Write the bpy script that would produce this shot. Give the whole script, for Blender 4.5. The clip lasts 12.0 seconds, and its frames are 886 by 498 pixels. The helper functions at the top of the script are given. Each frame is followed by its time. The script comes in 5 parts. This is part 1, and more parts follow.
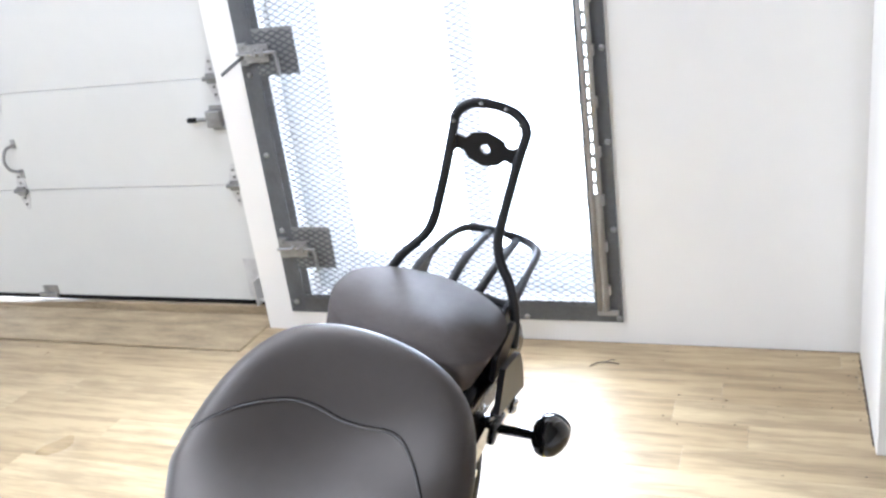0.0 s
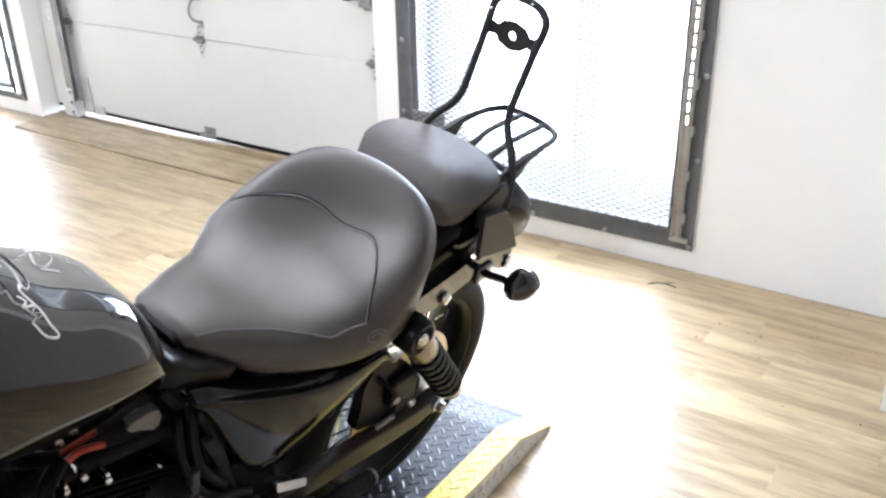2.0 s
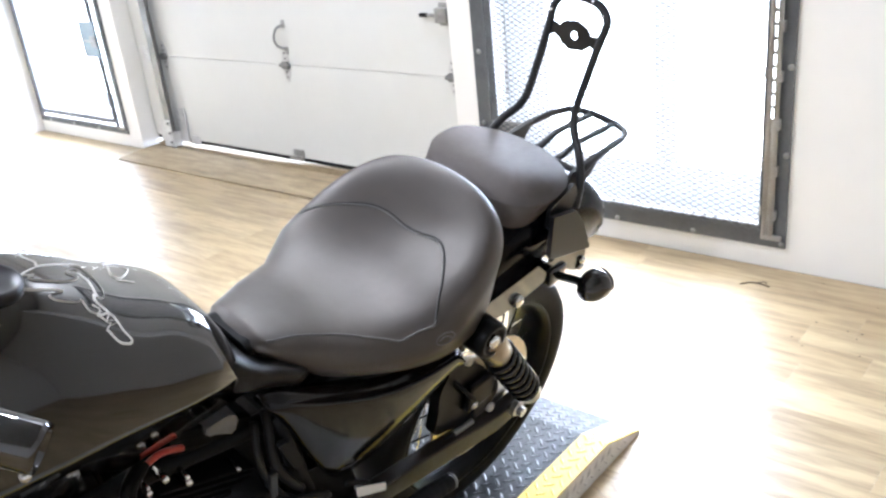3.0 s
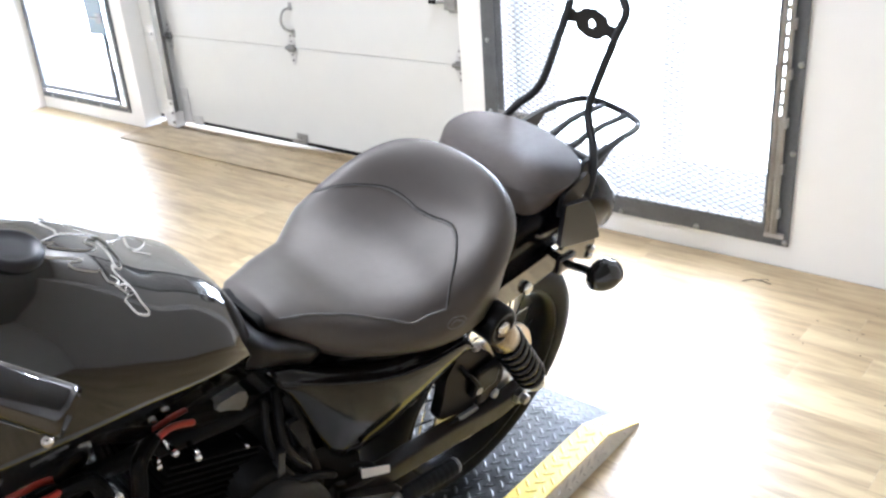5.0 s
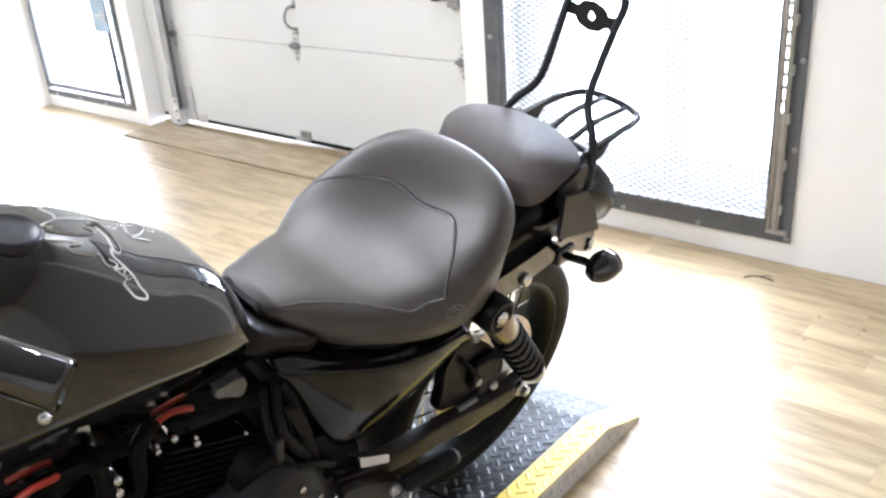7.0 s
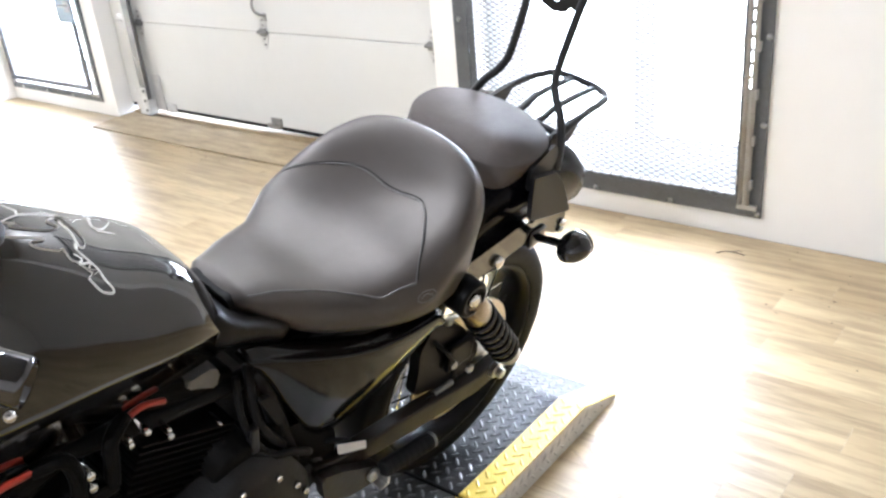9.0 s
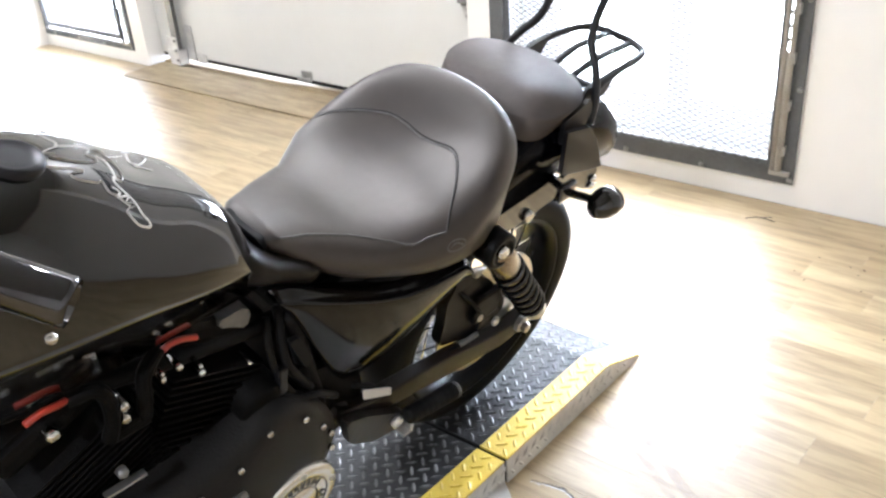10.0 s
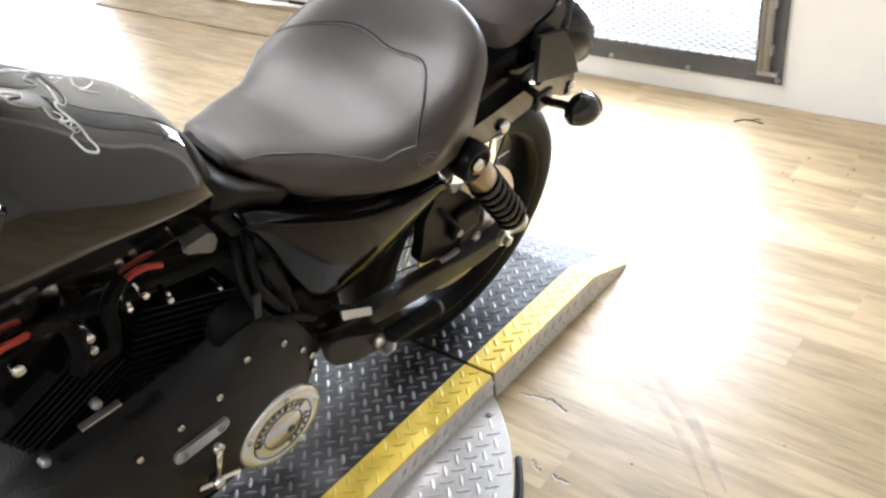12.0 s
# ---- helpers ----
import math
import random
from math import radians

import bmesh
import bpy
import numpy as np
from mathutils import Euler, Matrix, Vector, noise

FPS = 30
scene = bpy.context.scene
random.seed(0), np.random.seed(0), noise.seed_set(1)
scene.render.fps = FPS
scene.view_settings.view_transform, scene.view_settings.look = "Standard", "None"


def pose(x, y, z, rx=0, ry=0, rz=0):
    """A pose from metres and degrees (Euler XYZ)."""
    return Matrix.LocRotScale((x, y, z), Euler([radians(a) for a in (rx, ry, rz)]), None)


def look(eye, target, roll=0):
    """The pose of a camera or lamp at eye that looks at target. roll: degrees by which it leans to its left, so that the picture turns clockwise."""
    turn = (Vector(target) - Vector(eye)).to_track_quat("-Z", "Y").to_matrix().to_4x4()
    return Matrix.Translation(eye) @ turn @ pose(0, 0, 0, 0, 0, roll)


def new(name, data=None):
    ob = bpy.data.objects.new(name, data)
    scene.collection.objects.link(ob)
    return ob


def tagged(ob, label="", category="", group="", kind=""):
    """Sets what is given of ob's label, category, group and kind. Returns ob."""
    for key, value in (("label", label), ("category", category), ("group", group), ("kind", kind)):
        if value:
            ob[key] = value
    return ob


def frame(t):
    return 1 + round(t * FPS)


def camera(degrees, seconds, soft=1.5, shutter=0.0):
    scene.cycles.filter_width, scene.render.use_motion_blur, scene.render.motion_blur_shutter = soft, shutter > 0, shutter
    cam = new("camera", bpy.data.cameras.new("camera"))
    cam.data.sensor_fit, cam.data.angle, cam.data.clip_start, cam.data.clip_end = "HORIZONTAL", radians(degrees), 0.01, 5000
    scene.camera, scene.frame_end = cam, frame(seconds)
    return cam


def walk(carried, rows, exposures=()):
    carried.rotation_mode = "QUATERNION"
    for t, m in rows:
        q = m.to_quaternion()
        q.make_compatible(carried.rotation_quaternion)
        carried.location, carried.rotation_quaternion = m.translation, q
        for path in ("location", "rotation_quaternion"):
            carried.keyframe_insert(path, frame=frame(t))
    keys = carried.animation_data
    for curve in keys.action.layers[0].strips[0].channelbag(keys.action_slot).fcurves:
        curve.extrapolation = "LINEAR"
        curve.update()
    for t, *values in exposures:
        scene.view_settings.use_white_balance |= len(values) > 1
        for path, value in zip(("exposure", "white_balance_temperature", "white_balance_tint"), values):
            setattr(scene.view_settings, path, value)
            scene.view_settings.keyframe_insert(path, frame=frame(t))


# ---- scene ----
cam = camera(53.5, 12.0, soft=2.5)
PATH = [
    (0, (0.524, 0.211, 1.485), (-0.193, 1.941, 0.784), -8.0),
    (0.5, (0.628, 0.088, 1.47), (-0.19, 1.775, 0.774), -7.5),
    (1, (0.819, -0.076, 1.482), (-0.014, 1.567, 0.704), -3.2),
    (1.5, (0.876, -0.066, 1.474), (-0.008, 1.541, 0.675), -2.1),
    (2, (0.921, 0.045, 1.458), (-0.109, 1.544, 0.628), -1.1),
    (2.5, (0.969, 0.076, 1.45), (-0.262, 1.484, 0.742), -5.7),
    (3, (0.972, 0.061, 1.439), (-0.243, 1.442, 0.654), -6.2),
    (3.2, (0.971, 0.056, 1.44), (-0.266, 1.43, 0.676), -7.0),
    (4.8, (0.95, 0.03, 1.427), (-0.262, 1.406, 0.629), -4.0),
    (5, (0.95, 0.04, 1.43), (-0.252, 1.42, 0.625), -4.3),
    (5.5, (0.951, 0.036, 1.422), (-0.238, 1.424, 0.61), -3.9),
    (6, (0.953, 0.039, 1.412), (-0.213, 1.432, 0.576), -3.3),
    (6.5, (0.96, 0.04, 1.42), (-0.231, 1.42, 0.598), -4.1),
    (6.7, (0.962, 0.035, 1.414), (-0.244, 1.414, 0.61), -4.1),
    (8.3, (0.975, 0.039, 1.427), (-0.228, 1.414, 0.613), -5.3),
    (8.5, (0.975, 0.039, 1.417), (-0.213, 1.426, 0.602), -5.2),
    (9, (0.974, 0.043, 1.416), (-0.19, 1.436, 0.575), -5.3),
    (9.5, (0.976, 0.044, 1.412), (-0.173, 1.439, 0.557), -4.9),
    (10, (0.971, 0.026, 1.399), (-0.215, 1.353, 0.485), -4.3),
    (10.5, (0.984, 0.031, 1.387), (-0.185, 1.342, 0.431), -5.2),
    (11, (0.99, 0.042, 1.39), (-0.157, 1.371, 0.433), -5.7),
    (11.5, (0.985, 0.047, 1.384), (-0.158, 1.356, 0.395), -6.3),
    (12, (0.983, 0.069, 1.371), (-0.152, 1.321, 0.301), -7.1),
]
walk(cam, [(t, look(eye, target, roll)) for t, eye, target, roll in PATH],
     exposures=[(0.0, -0.07, 5200, 13), (1.0, 0.03, 5220, 13), (3.0, 0.08, 5280, 13), (9.0, 0.13, 5420, 13), (12.0, 0.15, 5600, 12)])

# ---- light ----
world = bpy.data.worlds.new("world")
scene.world = world
world.use_nodes = True
wn = world.node_tree
sky = wn.nodes.new("ShaderNodeTexSky")
sky.sky_type, sky.sun_disc, sky.sun_elevation, sky.sun_rotation = "NISHITA", False, radians(50), radians(20)
wn.links.new(sky.outputs[0], wn.nodes["Background"].inputs[0])
wn.nodes["Background"].inputs[1].default_value = 0.12

DAYLIGHT, LAMP = 280.0, 112.0


def area_lamp(name, m, w, h, watts, colour, round_lamp=False):
    data = bpy.data.lights.new(name, "AREA")
    data.shape, data.size, data.energy, data.color = ("DISK" if round_lamp else "RECTANGLE"), w, watts, colour
    if not round_lamp:
        data.size_y = h
    ob = new(name, data)
    ob.matrix_world = m
    return ob


# sky light standing in the two glazed openings, facing into the room
area_lamp("window_daylight", pose(-0.645, 3.30, 0.92, -90, 0, 0), 1.10, 1.36, DAYLIGHT, (1.0, 0.99, 0.975))
area_lamp("window_daylight", pose(-4.762, 3.30, 0.92, -90, 0, 0), 0.94, 1.36, DAYLIGHT, (1.0, 0.99, 0.975))

# ---- materials ----
def material(name, colour, rough=0.5, metal=0.0, spec=0.5, vary=0.0, scale=8.0, bump=0.0, bump_scale=60.0, stretch=(1, 1, 1),
             rough_vary=0.0, tint=None, coat=0.0, piece=0.0):
    """A surface with variation at two scales, in object space."""
    m = bpy.data.materials.new(name)
    m.use_nodes = True
    nt = m.node_tree
    b = nt.nodes["Principled BSDF"]
    b.inputs["Base Color"].default_value = (*colour, 1)
    b.inputs["Roughness"].default_value = rough
    b.inputs["Metallic"].default_value = metal
    b.inputs["Specular IOR Level"].default_value = spec
    b.inputs["Coat Weight"].default_value = coat
    b.inputs["Coat Roughness"].default_value = 0.05
    tc = nt.nodes.new("ShaderNodeTexCoord")
    mp = nt.nodes.new("ShaderNodeMapping")
    mp.inputs["Scale"].default_value = stretch
    nt.links.new(tc.outputs["Object"], mp.inputs[0])
    if vary or tint:
        n1, n2 = nt.nodes.new("ShaderNodeTexNoise"), nt.nodes.new("ShaderNodeTexNoise")
        n1.inputs["Scale"].default_value, n2.inputs["Scale"].default_value = scale, scale * 7
        n1.inputs["Detail"].default_value = 5
        for n in (n1, n2):
            nt.links.new(mp.outputs[0], n.inputs["Vector"])
        add = nt.nodes.new("ShaderNodeMath")
        add.operation = "MULTIPLY_ADD"
        nt.links.new(n2.outputs[0], add.inputs[0])
        add.inputs[1].default_value = 0.4
        nt.links.new(n1.outputs[0], add.inputs[2])
        ramp = nt.nodes.new("ShaderNodeMapRange")
        ramp.inputs["From Min"].default_value, ramp.inputs["From Max"].default_value = 0.4, 1.0
        nt.links.new(add.outputs[0], ramp.inputs["Value"])
        mix = nt.nodes.new("ShaderNodeMix")
        mix.data_type = "RGBA"
        other = tint or tuple(c * (1 - vary) for c in colour)
        mix.inputs["A"].default_value, mix.inputs["B"].default_value = (*colour, 1), (*other, 1)
        nt.links.new(ramp.outputs[0], mix.inputs["Factor"])
        nt.links.new(mix.outputs["Result"], b.inputs["Base Color"])
        if rough_vary:
            rr = nt.nodes.new("ShaderNodeMapRange")
            rr.inputs["To Min"].default_value, rr.inputs["To Max"].default_value = rough, min(1, rough + rough_vary)
            nt.links.new(ramp.outputs[0], rr.inputs["Value"])
            nt.links.new(rr.outputs[0], b.inputs["Roughness"])
    if bump:
        nb = nt.nodes.new("ShaderNodeTexNoise")
        nb.inputs["Scale"].default_value, nb.inputs["Detail"].default_value = bump_scale, 3
        nt.links.new(mp.outputs[0], nb.inputs["Vector"])
        bp = nt.nodes.new("ShaderNodeBump")
        bp.inputs["Strength"].default_value, bp.inputs["Distance"].default_value = bump, 0.002
        nt.links.new(nb.outputs[0], bp.inputs["Height"])
        nt.links.new(bp.outputs[0], b.inputs["Normal"])
    return m


def glowing(name, colour, strength):
    m = bpy.data.materials.new(name)
    m.use_nodes = True
    nt = m.node_tree
    nt.nodes.remove(nt.nodes["Principled BSDF"])
    e = nt.nodes.new("ShaderNodeEmission")
    e.inputs[0].default_value, e.inputs[1].default_value = (*colour, 1), strength
    nt.links.new(e.outputs[0], nt.nodes["Material Output"].inputs[0])
    return m


def plank_material(name, light, dark, rough, grey):
    """Vinyl planks: grain along x, its tone and its place in the grain different from piece to piece."""
    m = bpy.data.materials.new(name)
    m.use_nodes = True
    nt = m.node_tree
    b = nt.nodes["Principled BSDF"]
    b.inputs["Specular IOR Level"].default_value = 0.36
    info = nt.nodes.new("ShaderNodeObjectInfo")
    geo = nt.nodes.new("ShaderNodeNewGeometry")
    tc = nt.nodes.new("ShaderNodeTexCoord")
    total = nt.nodes.new("ShaderNodeMath")
    total.operation = "ADD"
    nt.links.new(info.outputs["Random"], total.inputs[0])
    nt.links.new(geo.outputs["Random Per Island"], total.inputs[1])
    shift = nt.nodes.new("ShaderNodeCombineXYZ")
    far = nt.nodes.new("ShaderNodeMath")
    far.operation, far.inputs[1].default_value = "MULTIPLY", 37.0
    nt.links.new(total.outputs[0], far.inputs[0])
    for i in range(3):
        nt.links.new(far.outputs[0], shift.inputs[i])
    place = nt.nodes.new("ShaderNodeVectorMath")
    place.operation = "ADD"
    nt.links.new(geo.outputs["Position"], place.inputs[0])
    nt.links.new(shift.outputs[0], place.inputs[1])
    mp = nt.nodes.new("ShaderNodeMapping")
    mp.inputs["Scale"].default_value = (1.9, 17.0, 17.0)
    nt.links.new(place.outputs[0], mp.inputs[0])
    broad, fine, knot = (nt.nodes.new("ShaderNodeTexNoise") for _ in range(3))
    for n, sc, de, di in ((broad, 1.6, 4, 0.25), (fine, 7.0, 6, 0.4), (knot, 2.2, 2, 0.0)):
        n.inputs["Scale"].default_value, n.inputs["Detail"].default_value, n.inputs["Distortion"].default_value = sc, de, di
    nt.links.new(mp.outputs[0], broad.inputs["Vector"])
    nt.links.new(mp.outputs[0], fine.inputs["Vector"])
    nt.links.new(place.outputs[0], knot.inputs["Vector"])
    r = nt.nodes.new("ShaderNodeValToRGB")
    r.color_ramp.elements[0].position, r.color_ramp.elements[0].color = 0.33, (*dark, 1)
    r.color_ramp.elements[1].position, r.color_ramp.elements[1].color = 0.62, (*light, 1)
    mixf = nt.nodes.new("ShaderNodeMath")
    mixf.operation, mixf.inputs[1].default_value = "MULTIPLY_ADD", 0.45
    sub = nt.nodes.new("ShaderNodeMath")
    sub.operation, sub.inputs[1].default_value = "SUBTRACT", 0.22
    nt.links.new(fine.outputs[0], mixf.inputs[0])
    nt.links.new(broad.outputs[0], mixf.inputs[2])
    nt.links.new(mixf.outputs[0], sub.inputs[0])
    nt.links.new(sub.outputs[0], r.inputs[0])
    tone = nt.nodes.new("ShaderNodeMix")
    tone.data_type, tone.blend_type = "RGBA", "MULTIPLY"
    tone.inputs["Factor"].default_value = 1.0
    t2 = nt.nodes.new("ShaderNodeValToRGB")
    t2.color_ramp.elements[0].color, t2.color_ramp.elements[1].color = (*grey, 1), (1, 1, 1, 1)
    frac = nt.nodes.new("ShaderNodeMath")
    frac.operation = "FRACT"
    nt.links.new(total.outputs[0], frac.inputs[0])
    nt.links.new(frac.outputs[0], t2.inputs[0])
    nt.links.new(r.outputs[0], tone.inputs["A"])
    nt.links.new(t2.outputs[0], tone.inputs["B"])
    nt.links.new(tone.outputs["Result"], b.inputs["Base Color"])
    rr = nt.nodes.new("ShaderNodeMapRange")
    rr.inputs["To Min"].default_value, rr.inputs["To Max"].default_value = rough - 0.06, rough + 0.12
    nt.links.new(knot.outputs[0], rr.inputs["Value"])
    nt.links.new(rr.outputs[0], b.inputs["Roughness"])
    bp = nt.nodes.new("ShaderNodeBump")
    bp.inputs["Strength"].default_value, bp.inputs["Distance"].default_value = 0.15, 0.001
    nt.links.new(fine.outputs[0], bp.inputs["Height"])
    nt.links.new(bp.outputs[0], b.inputs["Normal"])
    return m


def scuff_material(name, colour, cover):
    """A thin, broken smear that lets the floor show through."""
    m = bpy.data.materials.new(name)
    m.use_nodes = True
    nt = m.node_tree
    b, out = nt.nodes["Principled BSDF"], nt.nodes["Material Output"]
    b.inputs["Base Color"].default_value, b.inputs["Roughness"].default_value = (*colour, 1), 0.55
    clear, mix = nt.nodes.new("ShaderNodeBsdfTransparent"), nt.nodes.new("ShaderNodeMixShader")
    tc, n = nt.nodes.new("ShaderNodeTexCoord"), nt.nodes.new("ShaderNodeTexNoise")
    n.inputs["Scale"].default_value, n.inputs["Detail"].default_value = 26.0, 4
    nt.links.new(tc.outputs["Object"], n.inputs["Vector"])
    r = nt.nodes.new("ShaderNodeMapRange")
    r.inputs["From Min"].default_value, r.inputs["From Max"].default_value = 0.3, 0.7
    r.inputs["To Max"].default_value = cover
    nt.links.new(n.outputs[0], r.inputs["Value"])
    nt.links.new(r.outputs[0], mix.inputs[0])
    nt.links.new(clear.outputs[0], mix.inputs[1])
    nt.links.new(b.outputs[0], mix.inputs[2])
    nt.links.new(mix.outputs[0], out.inputs[0])
    return m


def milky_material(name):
    """White window frame; a translucent share is added to imitate the window's glare."""
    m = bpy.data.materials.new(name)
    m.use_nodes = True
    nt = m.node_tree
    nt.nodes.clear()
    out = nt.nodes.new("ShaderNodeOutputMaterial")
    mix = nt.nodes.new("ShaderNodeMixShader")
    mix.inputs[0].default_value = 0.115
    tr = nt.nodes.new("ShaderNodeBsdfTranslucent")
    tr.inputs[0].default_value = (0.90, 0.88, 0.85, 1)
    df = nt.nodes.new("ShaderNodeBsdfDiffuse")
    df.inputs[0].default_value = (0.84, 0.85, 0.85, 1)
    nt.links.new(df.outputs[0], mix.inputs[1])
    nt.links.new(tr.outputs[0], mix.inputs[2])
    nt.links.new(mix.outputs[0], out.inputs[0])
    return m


def glass_material():
    m = bpy.data.materials.new("window_glass")
    m.use_nodes = True
    b = m.node_tree.nodes["Principled BSDF"]
    b.inputs["Transmission Weight"].default_value, b.inputs["Roughness"].default_value, b.inputs["IOR"].default_value = 1.0, 0.0, 1.45
    b.inputs["Base Color"].default_value = (0.97, 0.99, 0.98, 1)
    return m


WHITE = material("white_wall_paint", (0.84, 0.83, 0.80), 0.55, vary=0.05, scale=1.5, bump=0.12, bump_scale=220)
GREIGE = material("greige_wall_paint", (0.60, 0.58, 0.54), 0.6, vary=0.08, scale=1.5, bump=0.12, bump_scale=220)
CEIL = material("ceiling_paint", (0.30, 0.295, 0.285), 0.7, vary=0.12, scale=2, bump=0.1)
DOORPAINT = material("cream_door_enamel", (0.66, 0.665, 0.635), 0.4, vary=0.05, scale=2.5, bump=0.15, bump_scale=160)
PLANK = plank_material("oak_vinyl_plank", (0.48, 0.38, 0.225), (0.31, 0.24, 0.14), 0.29, (0.77, 0.735, 0.69))
SUB = material("floor_joint", (0.10, 0.075, 0.05), 0.7, vary=0.3)
PLY = material("worn_plywood", (0.44, 0.345, 0.205), 0.70, tint=(0.19, 0.145, 0.085), scale=6.0, stretch=(0.8, 3.2, 3.2), bump=0.3, bump_scale=40)
GATESTEEL = material("grey_painted_steel", (0.11, 0.115, 0.12), 0.45, vary=0.35, scale=9, rough_vary=0.25, bump=0.1)
GUARD = material("dull_guard_plate", (0.26, 0.26, 0.255), 0.5, 0.2, vary=0.25, scale=14, rough_vary=0.2)
RUSTSTEEL = material("weathered_hinge_steel", (0.40, 0.395, 0.38), 0.5, 0.2, tint=(0.27, 0.24, 0.20), scale=10, bump=0.2)
LEAFSTEEL = material("bright_hinge_leaf", (0.66, 0.66, 0.65), 0.40, 0.35, vary=0.25, scale=25, rough_vary=0.2)
GALV = material("galvanised_steel", (0.42, 0.42, 0.41), 0.36, 0.85, vary=0.4, scale=25, rough_vary=0.2)
TRACK = material("dull_track_steel", (0.30, 0.30, 0.29), 0.45, 0.7, vary=0.35, scale=12, rough_vary=0.2)
SEAL = material("black_rubber_seal", (0.008, 0.008, 0.008), 0.55, spec=0.15, vary=0.3, scale=20)
GLASS = glass_material()
MILKY = milky_material("glare_white_window_frame")
OUTSIDE = glowing("overcast_daylight", (0.96, 0.985, 1.0), 22.0)
TREADBLACK = material("black_tread_plate", (0.012, 0.012, 0.012), 0.34, 0.0, spec=0.3, tint=(0.025, 0.025, 0.025), scale=6, rough_vary=0.2)
# crests of worn black paint, coloured lighter still to imitate their glints
TREADCREST = material("worn_glinting_tread_crests", (0.19, 0.19, 0.185), 0.36, 0.45, tint=(0.05, 0.05, 0.05), scale=11, rough_vary=0.15)
TREADYELLOW = material("yellow_tread_plate", (0.70, 0.51, 0.045), 0.34, vary=0.22, scale=10, rough_vary=0.2)
SKIRT = material("scuffed_aluminium_skirt", (0.70, 0.68, 0.64), 0.44, 0.15, vary=0.3, scale=14, rough_vary=0.2)
ALU = material("aluminium_tread_plate", (0.60, 0.58, 0.54), 0.34, 0.45, vary=0.25, scale=9, rough_vary=0.25)
LEATHER = material("black_seat_leather", (0.026, 0.0205, 0.017), 0.44, spec=1.0, vary=0.25, scale=7, bump=0.10, bump_scale=520, rough_vary=0.12)
# reflections tinted to give the saddle's highlights the warmth of the light
LEATHER.node_tree.nodes["Principled BSDF"].inputs["Specular Tint"].default_value = (1.0, 0.935, 0.875, 1.0)
THREAD = material("grey_seam_thread", (0.15, 0.145, 0.14), 0.45, vary=0.5, scale=60)
PADSKIN = material("black_pad_vinyl", (0.098, 0.083, 0.075), 0.62, spec=0.35, vary=0.22, scale=9, bump=0.22, bump_scale=420, rough_vary=0.10)
PAINT = material("gloss_black_paint", (0.008, 0.0078, 0.007), 0.07, spec=0.5, vary=0.3, scale=5, coat=0.9)
COVERPAINT = material("black_cover_paint", (0.006, 0.0055, 0.005), 0.10, spec=0.22, vary=0.3, scale=6)
SATIN = material("satin_grey_black_plate", (0.016, 0.016, 0.018), 0.34, spec=0.28, vary=0.2, scale=9)
SWING = material("scuffed_satin_black", (0.014, 0.011, 0.008), 0.28, spec=0.25, vary=0.4, scale=9, rough_vary=0.2)
GRIP = material("dark_chrome_grip", (0.12, 0.12, 0.125), 0.10, 1.0, vary=0.3, scale=9)
NOSE = material("dark_saddle_vinyl", (0.008, 0.007, 0.006), 0.36, spec=0.22, vary=0.3, scale=9, bump=0.1, bump_scale=300)
MATTE = material("satin_black_metal", (0.009, 0.009, 0.0095), 0.38, vary=0.3, scale=14, bump=0.08)
WRINKLE = material("wrinkle_black_casting", (0.0072, 0.0069, 0.0065), 0.5, spec=0.05, vary=0.35, scale=18, bump=0.5, bump_scale=300)
SHOCKTUBE = material("bronze_grey_tube", (0.27, 0.22, 0.16), 0.24, 0.9, vary=0.25, scale=16)
SPRING = material("black_spring_enamel", (0.006, 0.006, 0.006), 0.22, spec=0.5, vary=0.3, scale=16)
CASTING = material("wrinkle_black_cover", (0.016, 0.0155, 0.0145), 0.45, spec=0.2, vary=0.35, scale=14, bump=0.5, bump_scale=300)
FENDER = material("deep_black_fender_paint", (0.003, 0.003, 0.004), 0.15, spec=0.07, vary=0.3, scale=5)
RUBBER = material("tyre_rubber", (0.007, 0.007, 0.007), 0.60, spec=0.15, vary=0.3, scale=20, bump=0.15)
CHROME = material("polished_chrome", (0.72, 0.71, 0.69), 0.10, 1.0, vary=0.12, scale=10)
POLISHED = material("bright_polished_cover", (0.86, 0.85, 0.82), 0.24, 0.75, vary=0.06, scale=10)
ALLOY = material("machined_alloy", (0.60, 0.59, 0.57), 0.28, 0.9, vary=0.2, scale=18)
RIM = material("black_rim_enamel", (0.006, 0.006, 0.006), 0.32, spec=0.1, vary=0.3, scale=9)
BRONZE = material("brake_disc_steel", (0.50, 0.44, 0.36), 0.3, 0.9, vary=0.2, scale=20)
RED = material("red_ignition_lead", (0.42, 0.04, 0.02), 0.4, vary=0.2, scale=20)
SILVERINK = material("silver_tank_ink", (0.52, 0.50, 0.45), 0.45, 0.2, vary=0.2, scale=40)
BLACKINK = material("black_ink", (0.015, 0.015, 0.015), 0.5, vary=0.2, scale=40)
BLUE = material("blue_grey_plate", (0.25, 0.32, 0.37), 0.45, vary=0.2, scale=9)
LABEL = material("white_label", (0.78, 0.77, 0.74), 0.5, vary=0.1, scale=30)
LAMPFACE = glowing("lamp_diffuser", (1.0, 0.95, 0.87), 14.0)
LAMPBODY = material("white_lamp_housing", (0.75, 0.75, 0.74), 0.4, vary=0.05)
DARKBROWN = material("mottled_dark_brown", (0.07, 0.055, 0.04), 0.8, vary=0.4, scale=30)
